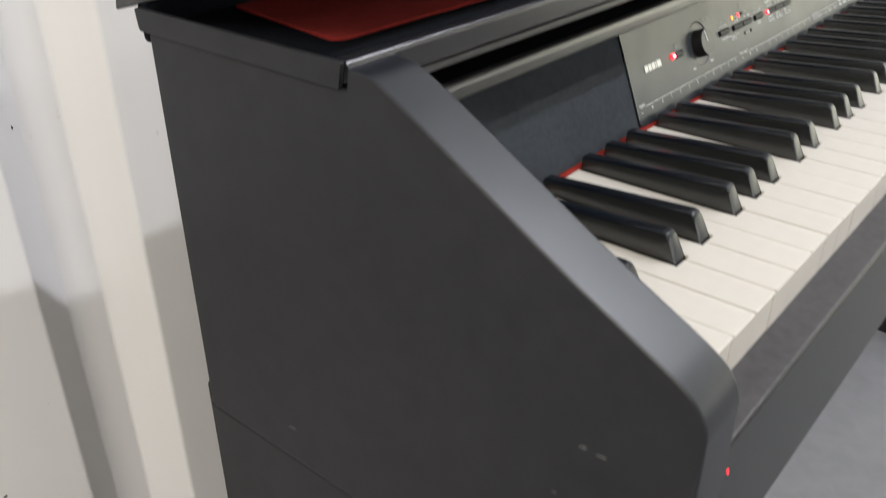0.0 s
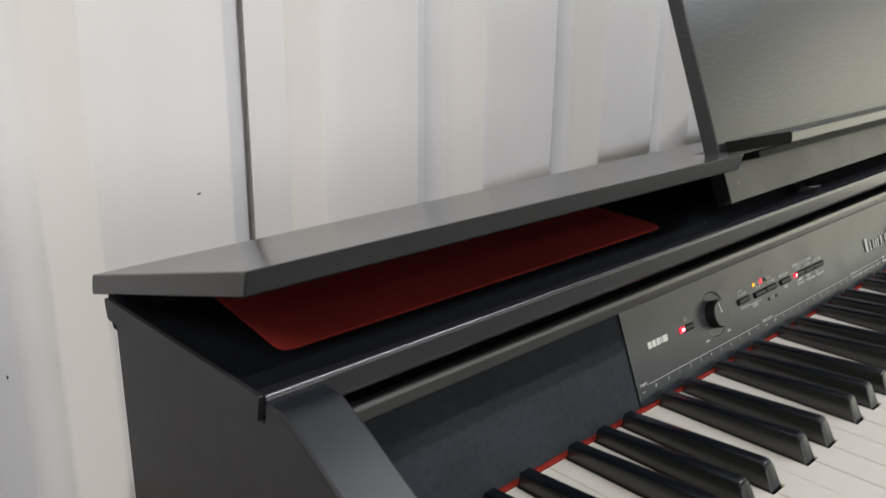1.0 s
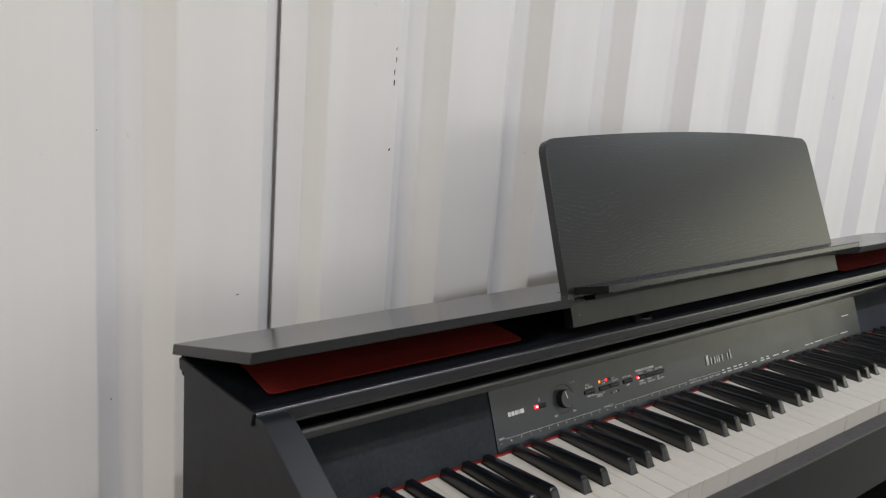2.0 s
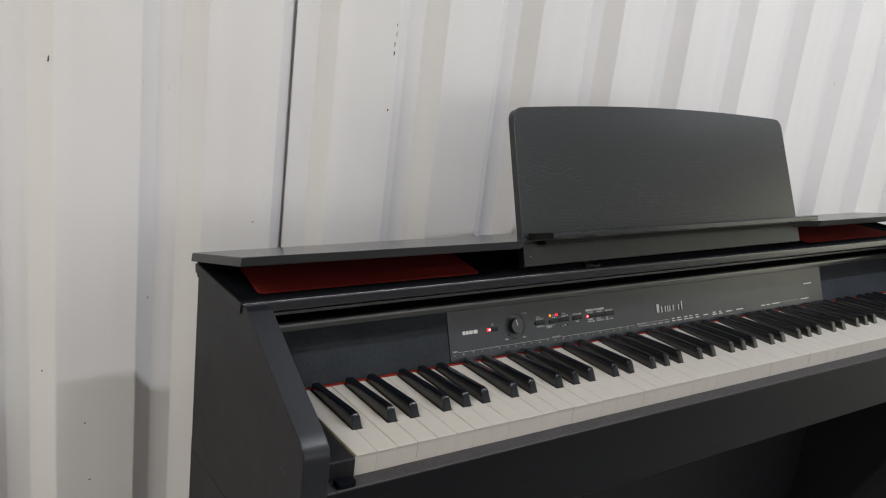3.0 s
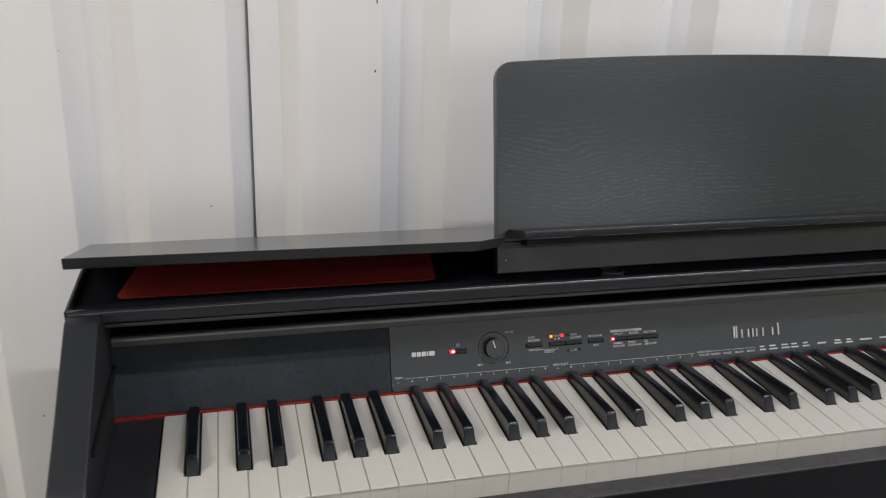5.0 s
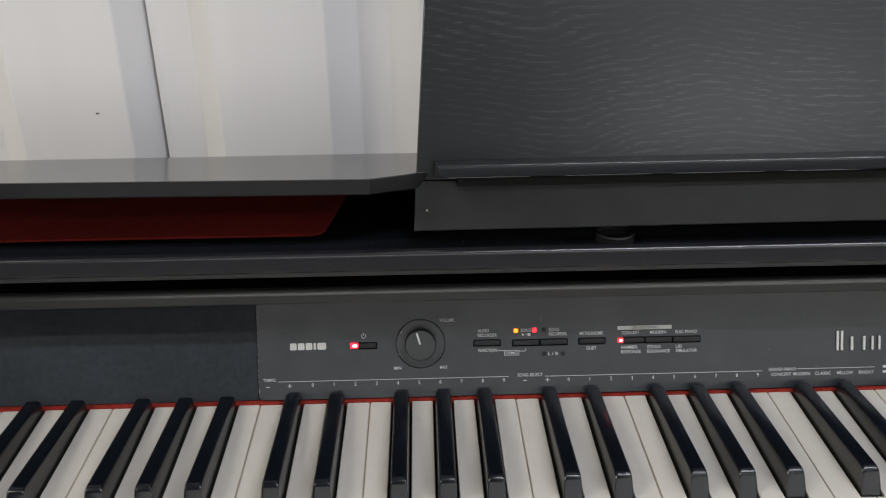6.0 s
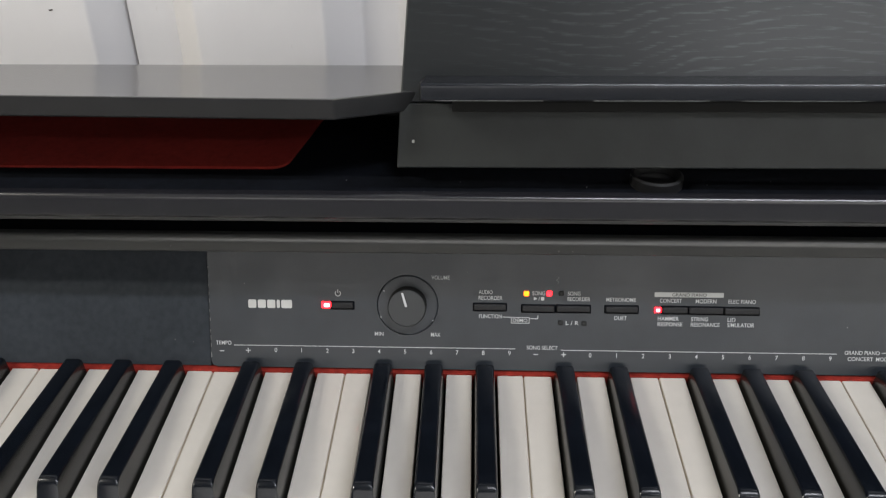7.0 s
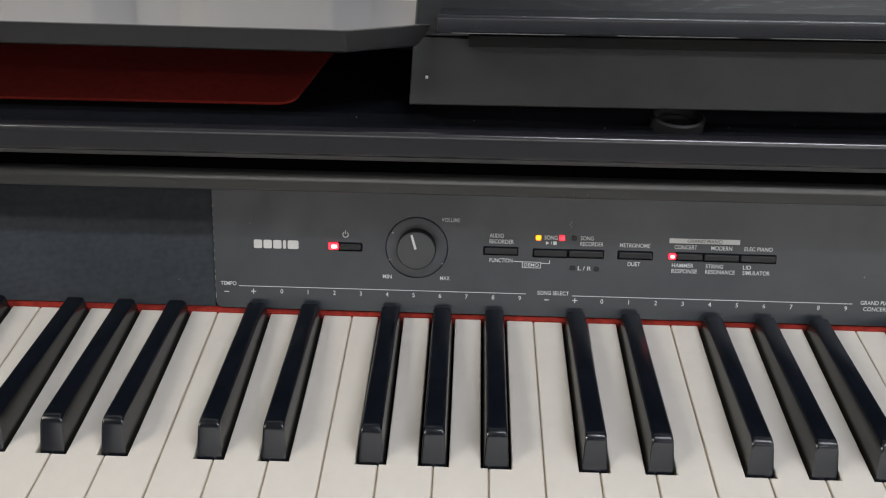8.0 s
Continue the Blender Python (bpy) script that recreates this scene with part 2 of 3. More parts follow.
def structure(name, bm, material, label, category, smooth=True):
    return tagged(new(name, finish(name, bm, material, smooth)), label, category, kind="structure")


def rounded(points, radius, steps=5):
    """Round every corner of an outline; radius may be one number or one a corner."""
    out = []
    n = len(points)
    for i, p in enumerate(points):
        r = radius[i] if isinstance(radius, (list, tuple)) else radius
        p = Vector(p)
        a, b = Vector(points[i - 1]) - p, Vector(points[(i + 1) % n]) - p
        if r <= 0:
            out.append(tuple(p))
            continue
        cut = min(r, a.length * 0.45, b.length * 0.45)
        s, e = p + a.normalized() * cut, p + b.normalized() * cut
        for k in range(steps + 1):
            t = k / steps
            out.append(tuple(s * (1 - t) ** 2 + p * 2 * t * (1 - t) + e * t * t))
    return out


# ---------------------------------------------------------------- the room
X0, X1, Y0, YW = -2.6, 4.4, -3.2, 0.390
PERIOD, FLAT, SLOPE, GROOVE, DEEP = 0.1697, 0.093, 0.025, 0.0265, 0.022
RIB = -0.0205  # where one of the flats begins


def cladding_outline():
    pts, k = [], -16
    while True:
        x = RIB + PERIOD * k
        if x > X1:
            break
        pts += [(x, YW), (x + FLAT, YW), (x + FLAT + SLOPE, YW + DEEP), (x + FLAT + SLOPE + GROOVE, YW + DEEP)]
        k += 1
    pts = [p for p in pts if X0 - 0.05 < p[0] < X1 + 0.05]
    soft = []
    for i, p in enumerate(pts):
        if 0 < i < len(pts) - 1:
            a, b, p = Vector(pts[i - 1]), Vector(pts[i + 1]), Vector(p)
            for t in (-0.0016, -0.0005, 0.0005, 0.0016):
                q = p + ((b - p).normalized() if t > 0 else (p - a).normalized()) * t
                q += ((a - p).normalized() + (b - p).normalized()) * (0.0004 if abs(t) < 0.001 else 0)
                soft.append(tuple(q))
        else:
            soft.append(p)
    return soft


def cladding():
    bm = bmesh.new()
    line = cladding_outline()
    heights = [0.0, 0.6, 1.2, 1.8, CEILING]
    front = [[bm.verts.new((x, y, z)) for x, y in line] for z in heights]
    for r in range(len(heights) - 1):
        for i in range(len(line) - 1):
            bm.faces.new((front[r][i], front[r][i + 1], front[r + 1][i + 1], front[r + 1][i]))
    xa, xb = line[0][0], line[-1][0]
    back = [bm.verts.new(p) for p in ((xa, YW + 0.1, 0), (xb, YW + 0.1, 0), (xb, YW + 0.1, CEILING), (xa, YW + 0.1, CEILING))]
    bm.faces.new(back)
    return bm


wall = structure("wall_north", cladding(), WALL, "white enamelled corrugated steel wall with small paint chips", "wall")

# lapped joint: the edge of one sheet stands off the sheet under it and leaves an open gap
LAP_X = 0.0968
lap = [(LAP_X, YW + 0.0148), (LAP_X + 0.033, YW + 0.0168), (LAP_X + 0.033, YW + 0.0178), (LAP_X, YW + 0.0158)]
part("lapped_sheet", bm_prism(lap, 0.0, CEILING, lambda u, v, w: (u, v, w)), WALL, wall, "edge of the overlapping steel sheet")


def wall_y(x):
    u = (x - RIB) % PERIOD
    if u < FLAT:
        return YW
    if u < FLAT + SLOPE:
        return YW + DEEP * (u - FLAT) / SLOPE
    if u < FLAT + SLOPE + GROOVE:
        return YW + DEEP
    return YW + DEEP * (PERIOD - u) / (PERIOD - FLAT - SLOPE - GROOVE)


def paint_chip(x, z, w, h, lean=0.0):
    """A ragged flake of missing paint, a fraction of a millimetre proud."""
    pts = []
    for k in range(9):
        a = 2 * math.pi * k / 9
        r = random.uniform(0.55, 1.0)
        u, v = math.cos(a) * w / 2 * r, math.sin(a) * h / 2 * r
        pts.append((x + u + v * lean, z + v))
    y = wall_y(x)
    part("paint_chip", bm_prism(pts, y - 0.0004, y + 0.0006, lambda u, v, q: (u, q, v)), CHIP, wall, "dark chip in the white paint")


for chip in [(0.047, 0.832, 0.0036, 0.0016, 0.5), (0.234, 0.984, 0.0022, 0.0042, 0.4), (0.2355, 1.060, 0.0016, 0.010), (0.2352, 1.072, 0.0013, 0.008),
             (0.2368, 1.086, 0.0010, 0.008), (0.2365, 1.098, 0.0008, 0.006), (-0.1945, 1.024, 0.002, 0.010, 0.2), (-0.157, 0.582, 0.0028, 0.0024), (-0.151, 0.502, 0.0030, 0.0018),
             (-0.080, 0.735, 0.0016, 0.003), (-0.27, 0.962, 0.0010, 0.012), (0.108, 0.926, 0.0012, 0.002), (0.103, 0.915, 0.001, 0.0016), (-0.095, 1.004, 0.0014, 0.0014), (-0.203, 0.655, 0.0016, 0.004)]:
    paint_chip(*chip)

structure("floor", bm_box(X0 - 0.2, X1 + 0.2, Y0 - 0.2, YW + 0.12, -0.1, 0.0), FLOOR, "mid-grey vinyl floor", "floor", False)
structure("ceiling", bm_box(X0 - 0.2, X1 + 0.2, Y0 - 0.2, YW + 0.12, CEILING, CEILING + 0.1), CEILING_PAINT, "grey board ceiling", "ceiling", False)

structure("wall_west", bm_box(X0 - 0.1, X0, Y0, YW, 0, CEILING), PLASTER, "plain off-white side wall", "wall", False)


def holed_wall(us, zs, near, far, place):
    """A thick wall with one oblong window: us and zs give its ends and the opening's edges."""
    bm = bmesh.new()
    grid = {(w, j, k): bm.verts.new(place(us[j], zs[k], w)) for w in (near, far) for j in range(4) for k in range(4)}
    for w in (near, far):
        for j in range(3):
            for k in range(3):
                if (j, k) != (1, 1):
                    bm.faces.new([grid[w, j + a, k + b] for a, b in ((0, 0), (1, 0), (1, 1), (0, 1))])
    for a, b in (((1, 1), (2, 1)), ((2, 1), (2, 2)), ((2, 2), (1, 2)), ((1, 2), (1, 1)), ((0, 0), (3, 0)), ((3, 0), (3, 3)), ((3, 3), (0, 3)), ((0, 3), (0, 0))):
        bm.faces.new((grid[(near,) + a], grid[(near,) + b], grid[(far,) + b], grid[(far,) + a]))
    return bm


def slab(u0, u1, z0, z1, w0, w1, place):
    return bm_prism([(u0, z0), (u1, z0), (u1, z1), (u0, z1)], w0, w1, place)


def window_wall(wall_name, window_name, us, zs, near, out, place, glow, paint, label):
    """A wall with an added, unseen frosted window that glows as fill; the panel, the stand and the key fronts mirror
    it.
    """
    structure(wall_name, holed_wall(us, zs, near, near + 0.1 * out, place), paint, label, "wall", False)
    pane = structure(window_name, slab(us[1], us[2], zs[1], zs[2], near + 0.04 * out, near + 0.06 * out, place), glow, "added unseen window, a wide frosted pane glowing as fill", "window", False)
    (u0, u1), (z0, z1) = us[1:3], zs[1:3]
    for a, b, c, d in ((u0, u0 + 0.05, z0, z1), (u1 - 0.05, u1, z0, z1), (u0 + 0.05, u1 - 0.05, z0, z0 + 0.05), (u0 + 0.05, u1 - 0.05, z1 - 0.05, z1)):
        part("window_frame", slab(a, b, c, d, near + 0.025 * out, near + 0.039 * out, place), PLASTER, pane)


window_wall("wall_east", "fill_window_1", (Y0, -2.9, -0.5, YW), (0, 0.04, 2.10, CEILING), X1, 1, lambda u, v, w: (w, u, v), FILL_PANE, PLASTER, "plain off-white wall with an added frosted window")
window_wall("wall_south", "fill_window_2", (X0 - 0.1, -1.2, 4.1, X1 + 0.1), (0, 0.75, 1.75, CEILING), Y0, -1, lambda u, v, w: (u, w, v), FILL_PANE_COOL, REFLECTION_DARK, "unseen wall, dark grey to deepen reflections, with an added window")


def batten(x, y):
    base = new("ceiling_light")
    base.location = (x, y, CEILING)
    tagged(base, "unseen white linear batten lamp fixed to the ceiling", "ceiling light", "ceiling battens")
    part("housing", bm_box(x - 0.66, x + 0.66, y - 0.04, y + 0.04, CEILING - 0.05, CEILING, 0.006), PLASTER, base)
    part("diffuser", bm_box(x - 0.64, x + 0.64, y - 0.03, y + 0.03, CEILING - 0.08, CEILING - 0.051, 0.01), TUBE, base, "glowing opal diffuser")


for lamp_x, lamp_y, watts, colour in BATTENS:
    batten(lamp_x, lamp_y)

# ---------------------------------------------------------------- the digital piano
PL, PR = -0.0685, 1.2905
MID = (PL + PR) / 2
ARM_IN = 0.0265
KZ, PITCH = 0.710, 0.0235
FL, FR = PL + ARM_IN, PR - ARM_IN

piano = new("digital_piano")
piano.location = (MID, 0.12, 0.0)
tagged(piano, "black digital piano with raised lid standing against the steel wall", "piano")


def mirrored(x):
    return 2 * MID - x


# side panels: sloping arm with a rounded tip, and the stand's panel under it
arm = [(-0.0265, 0.597), (-0.0265, 0.7330), (-0.0225, 0.7415), (-0.014, 0.7478), (0.007, 0.7590), (0.030, 0.7712), (0.098, 0.8108), (0.1165, 0.8205), (0.1283, 0.8213), (0.1290, 0.8132), (0.2575, 0.8134), (0.2575, 0.597)]
arm = rounded(arm, [0, 0.008, 0.008, 0.008, 0.02, 0.03, 0.04, 0.004, 0.002, 0, 0.003, 0], 4)
lower = [(0.012, 0.0), (0.2605, 0.0), (0.2610, 0.6100), (0.2600, 0.6115), (0.2582, 0.6115), (0.2580, 0.5955), (-0.0235, 0.5955), (-0.0235, 0.55), (-0.004, 0.52)]
for a, b in ((PL, FL), (FR, PR)):
    panel = part("side_panel", bm_prism(arm, a, b, along_x, 0.0016), SATIN, piano, "black satin side panel with a sloping, smooth-edged arm")
    panel.data.materials.append(EDGE_BAND)
    for p in panel.data.polygons:
        p.material_index = int(abs(p.normal.x) < 0.9)
    part("stand_panel", bm_prism(lower, a + 0.001, b - 0.008, along_x, 0.0012), SATIN, piano, "black side panel of the stand")

SCUFFS = ((0.1845, 0.6195, 0.007, 0.0022), (0.0165, 0.7035, 0.004, 0.0016), (0.009, 0.7035, 0.005, 0.0014), (0.027, 0.675, 0.003, 0.0012))
for y, z, w, h in SCUFFS:
    mark = [(y + w * u, z + h * v) for u, v in ((-0.5, 0.3), (-0.1, 0.5), (0.3, 0.1), (0.5, -0.4), (0.1, -0.3), (-0.3, -0.1))]
    part("scuff", bm_prism(mark, PL - 0.0002, PL + 0.0005, along_x), SCUFFED, piano, "pale scuff on the side panel")

# back, bottom and inside
part("back_panel", bm_box(FL, FR, 0.246, 0.258, 0.16, 0.80, 0.001), SATIN, piano, "black rear panel")
part("bottom_board", bm_box(FL, FR, 0.0, 0.246, 0.600, 0.615), SATIN, piano)
part("key_bed", bm_box(FL, FR, 0.003, 0.150, 0.615, 0.684), DARK, piano)
part("inner_back", bm_box(FL, FR, 0.238, 0.2455, 0.615, 0.806), DARK, piano)

# key slip under the front of the keys
slip = rounded([(-0.0185, 0.600), (0.0015, 0.600), (0.0015, 0.6880), (-0.0172, 0.6880), (-0.0185, 0.6868)], [0.002, 0, 0.001, 0.0008, 0.0008], 3)
slip_ob = part("key_slip", bm_prism(slip, FL, FR, along_x), GRAIN_FINE, piano, "black front rail under the keys, top painted paler as lit")
# upward faces get the lit copy of the black
slip_ob.data.materials.append(SLIP_TOP_LIT)
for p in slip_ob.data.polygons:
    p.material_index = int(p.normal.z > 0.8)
for x in (FL, FR):
    s = 1 if x == FL else -1
    inner = x + s * (0.0405)
    block = rounded([(-0.0015, 0.684), (-0.0015, 0.7085), (0.150, 0.7085), (0.150, 0.684)], [0, 0.002, 0, 0], 3)
    part("cheek_block", bm_prism(block, min(x, inner), max(x, inner), along_x, 0.0006), SATIN, piano, "black block beside the end key")
# rubber hook, indicator and headphone socket at the bass end
pad = rounded([(-0.0250, -0.0165), (-0.0055, -0.0165), (-0.0045, -0.0045), (-0.0250, -0.0045)], [0.003, 0.006, 0.003, 0.001], 4)
part("rubber_stop", bm_prism(pad, 0.6878, 0.6928, lambda u, v, w: (u, v, w), 0.001), DECK, piano, "small black rubber stop")
led = [(-0.0112 + 0.0009 * math.cos(a), 0.6712 + 0.0009 * math.sin(a)) for a in np.linspace(0, 2 * math.pi, 14, endpoint=False)]
part("power_lamp", bm_prism(led, -0.0187, -0.0178, lambda u, v, w: (u, w, v)), LED_RED, slip_ob, "small red indicator lamp")


def ring_mesh(cx, cz, r0, r1, y0, y1, n=28):
    bm = bmesh.new()
    rows = []
    for r, y in ((r1, y1), (r1, y0), (r0, y0), (r0, y1)):
        rows.append([bm.verts.new((cx + r * math.cos(2 * math.pi * k / n), y, cz + r * math.sin(2 * math.pi * k / n))) for k in range(n)])
    for a in range(4):
        for k in range(n):
            bm.faces.new((rows[a][k], rows[a][(k + 1) % n], rows[(a + 1) % 4][(k + 1) % n], rows[(a + 1) % 4][k]))
    return bm


for cx, cz in ((-0.0180, 0.6560), (-0.0173, 0.6380)):
    part("headphone_socket", ring_mesh(cx, cz, 0.0040, 0.0050, -0.0195, -0.0175), SATIN, slip_ob, "round black headphone socket")
    part("socket_hole", bm_prism([(cx + 0.0040 * math.cos(a), cz + 0.0040 * math.sin(a)) for a in np.linspace(0, 2 * math.pi, 16, endpoint=False)], -0.0188, -0.0182, lambda u, v, w: (u, w, v)), DECK, slip_ob)

# red felt behind the keys
part("felt_strip", bm_box(FL, FR, 0.1425, 0.1475, 0.700, 0.7110, 0.0005), FELT, piano, "thin red felt strip behind the keys")

# panel plane: x along, s up the slope, h outward
SA, SB = 0.3714, 0.9285


def on_panel(x, s, h):
    return (x, 0.1455 + SA * s - SB * h, 0.715 + SB * s + SA * h)


PAN_L, PAN_R = 0.2107, 1.0150
KC, DISH_R = (0.3152, 0.0315), 0.0161


def panel_mesh():
    """The panel's slab in two halves, each with half of the knob's round hole."""
    bm = bmesh.new()
    bottom, top = -0.0030, 0.0625
    arcs = [(KC[0] + DISH_R * math.cos(a), KC[1] + DISH_R * math.sin(a)) for a in np.linspace(math.pi / 2, 5 * math.pi / 2, 49)]
    corner = lambda x, s: [(x + s * 0.003, bottom), (x + s * 0.0008, bottom + 0.0008), (x, bottom + 0.003)]
    left = corner(PAN_L, 1) + [(PAN_L, top), (KC[0], top)] + arcs[:25] + [(KC[0], bottom)]
    right = corner(PAN_R, -1) + [(PAN_R, top), (KC[0], top)] + arcs[:23:-1] + [(KC[0], bottom)]
    made = {}

    def vert(u, v, h):
        key = (round(u, 6), round(v, 6), h)
        if key not in made:
            made[key] = bm.verts.new(on_panel(u, v, h))
        return made[key]

    for h in (0.0, -0.004):
        for line in (left, right):
            bm.faces.new([vert(u, v, h) for u, v in line])
    for line in (left, right):
        for p, q in zip(line, line[1:] + line[:1]):
            if abs(p[0] - KC[0]) < 1e-7 and abs(q[0] - KC[0]) < 1e-7:
                continue
            bm.faces.new((vert(*p, 0.0), vert(*q, 0.0), vert(*q, -0.004), vert(*p, -0.004)))
    return bm


panel = part("control_panel", panel_mesh(), PANEL, piano, "charcoal control panel with pale printed lettering", False)
for a, b in ((FL, PAN_L - 0.0006), (PAN_R + 0.0006, FR)):
    part("speaker_cloth", bm_prism([(a, -0.0030), (b, -0.0030), (b, 0.0625), (a, 0.0625)], -0.004, -0.0012, lambda u, v, w: on_panel(u, v, w)), CLOTH, piano, "black woven speaker cloth")

# sliding key cover, pushed in: its front edge shows as a strip over the panel
cover = rounded([(0.1612, 0.7731), (0.1668, 0.7731), (0.1668, 0.7824), (0.1632, 0.7824), (0.1618, 0.7796)], [0.0012, 0, 0, 0.002, 0.002], 4)
cover_edge = part("key_cover", bm_prism(cover, FL + 0.001, FR - 0.001, along_x), STRIP, piano, "charcoal front edge of the sliding key cover")
# board in dead black: the shade of the gap under the rail, painted
part("cover_board", bm_box(FL + 0.001, FR - 0.001, 0.1668, 0.236, 0.7735, 0.7815), DECK, cover_edge, "board of the key cover, blackened as the shaded gap")
for a, b in ((FL, FL + 0.004), (FR - 0.004, FR)):
    part("cover_guide", bm_box(a, b, 0.02, 0.16, 0.752, 0.757, 0.001), RUBBER, piano)

# top board with the front rail that caps the opening
band = rounded([(0.1312, 0.8130), (0.262, 0.8135), (0.2635, 0.8240), (0.1292, 0.8236)], [0.001, 0.002, 0.002, 0.001], 3)
for a, b in ((PL - 0.0015, PL + 0.0006), (PR - 0.0006, PR + 0.0015)):
    part("top_rim", bm_prism(band, a, b, along_x), SATIN, piano, "black side rim of the case top")
part("top_rim", bm_prism(rounded([(0.256, 0.8085), (0.262, 0.8085), (0.2635, 0.8255), (0.256, 0.8262)], [0, 0.002, 0.002, 0], 3), PL + 0.0006, PR - 0.0006, along_x), DECK, piano)
rail = rounded([(0.1278, 0.8240), (0.1335, 0.8240), (0.1342, 0.8148), (0.1640, 0.8148), (0.1640, 0.8050), (0.1475, 0.8050), (0.1300, 0.8112), (0.1274, 0.8128)], [0.003, 0.001, 0, 0, 0.001, 0.001, 0.001, 0.0015], 4)
part("rail_lip", bm_prism(rounded([(0.1484, 0.7992), (0.1484, 0.8022), (0.1640, 0.8022), (0.1640, 0.7985), (0.1492, 0.7985)], [0.0006, 0.0006, 0, 0, 0.0006], 3), FL, FR, along_x), STRIP, piano, "thin grey lip under the rail")
part("front_rail", bm_prism(rail, FL, FR, along_x), GLOSSY, piano, "black satin rail along the top front edge")
tip = rounded([(0.1278, 0.8240), (0.1345, 0.8240), (0.1345, 0.8165), (0.1315, 0.8148), (0.1274, 0.8155)], [0.003, 0.001, 0.001, 0.001, 0.0015], 4)
for a, b in ((PL + 0.0008, FL), (FR, PR - 0.0008)):
    part("rail_end", bm_prism(tip, a, b, along_x), GLOSSY, piano, "black lipped end of the rail")
part("deck", bm_box(PL + 0.0006, PR - 0.0006, 0.1346, 0.256, 0.8150, 0.8165), DECK, piano, "black felt-covered deck under the lid")


def grille(x0, x1, lean):
    """Cloth panel whose two ends lean the same way towards the back."""
    line = rounded([(x0, 0.1690), (x1, 0.1690), (x1 + lean, 0.254), (x0 + lean, 0.254)], [0.009, 0.009, 0.002, 0.002], 6)
    part("grille_cloth", bm_prism(line, 0.8160, 0.8178, lambda u, v, w: (u, v, w), 0.0004), RED_CLOTH, piano, "dark red speaker grille cloth under the lid")


grille(-0.0345, 0.2565, 0.013)
grille(mirrored(0.2565), mirrored(-0.0345), -0.013)

# latch cup for the music stand
cup = bmesh.new()
rings = [(0.0122, 0.8165), (0.0122, 0.8212), (0.0110, 0.8220), (0.0098, 0.8208), (0.0092, 0.8180)]
loops = [[cup.verts.new((0.4345 + r * math.cos(2 * math.pi * k / 32), 0.1565 + r * math.sin(2 * math.pi * k / 32), z)) for k in range(32)] for r, z in rings]
for lo, hi in zip(loops, loops[1:]):
    for k in range(32):
        cup.faces.new((lo[k], lo[(k + 1) % 32], hi[(k + 1) % 32], hi[k]))
cup.faces.new(loops[-1])
part("latch_cup", cup, KNOB, piano, "shallow round black cup on the deck")

# the lid: hinged at the back, front raised; cut away in the middle for the stand
HINGE, TIPPED = Vector((0, 0.2800, 0.8305)), math.atan2(0.0358, 0.1446)


def on_lid(x, u, h):
    warp = 0.0030 * max(0.0, u / 0.149) * max(0.0, (0.2915 - x) / 0.36)  # the bass corner stands a little higher
    return (x, HINGE.y - u * math.cos(TIPPED) - h * math.sin(TIPPED), HINGE.z + u * math.sin(TIPPED) + h * math.cos(TIPPED) + warp)


LEN = 0.1490
lid_line = [(PL, 0), (PL, LEN), (0.2885, LEN), (0.3215, LEN - 0.030), (0.3290, 0.088), (mirrored(0.3290), 0.088), (mirrored(0.3215), LEN - 0.030), (mirrored(0.2885), LEN), (PR, LEN), (PR, 0)]
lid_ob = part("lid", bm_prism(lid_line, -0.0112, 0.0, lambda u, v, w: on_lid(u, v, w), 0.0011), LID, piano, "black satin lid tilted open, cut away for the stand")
# all but the lid's top takes the shaded copy
lid_ob.data.materials.append(LID_EDGE_SHADE)
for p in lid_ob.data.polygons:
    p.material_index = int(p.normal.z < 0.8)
for x in (0.02, 0.20, mirrored(0.20), mirrored(0.02)):
    part("hinge", bm_box(x - 0.02, x + 0.02, 0.264, 0.272, 0.8235, 0.8265, 0.0008), DARK, piano)

# the music stand: a leaning grained board with an arched top
S0, S1 = Vector((0.1520, 0.8262)), Vector((0.2350, 1.0150))
SD = (S1 - S0).normalized()
SN = Vector((-SD.y, SD.x))
TALL = (S1 - S0).length


def on_stand(x, v, h):
    p = S0 + SD * v + SN * h
    return (x, p.x + 0.0066 * (x - 0.313), p.y)


FOOT_MID, HB, HT, TOP_MID = MID + 0.0040, 0.3020, 0.2932, MID + 0.0086
FOOT_TOP = 0.0300
line = [(FOOT_MID - HB + 0.0016, FOOT_TOP), (FOOT_MID + HB, FOOT_TOP), (TOP_MID + HT, TALL)]
top = []
for k in range(1, 16):
    f = k / 16
    top.append((TOP_MID + HT - 2 * HT * f, TALL + 0.0095 * (1 - (2 * f - 1) ** 2)))
line += top + [(TOP_MID - HT, TALL)]
radii = [0.001, 0.001, 0.017] + [0] * len(top) + [0.017]
stand = part("music_stand", bm_prism(rounded(line, radii, 6), -0.0115, 0.0, lambda u, v, w: on_stand(u, v, w), 0.0010), GRAIN, piano, "leaning black wood-grain music stand with an arched top")
part("stand_foot", bm_prism([(FOOT_MID - HB, 0.0), (FOOT_MID + HB, 0.0), (FOOT_MID + HB, FOOT_TOP - 0.0003), (FOOT_MID - HB + 0.0014, FOOT_TOP - 0.0003)], -0.0115, 0.0, lambda u, v, w: on_stand(u, v, w), 0.0007), FOOT, stand, "plain black lower edge of the stand")
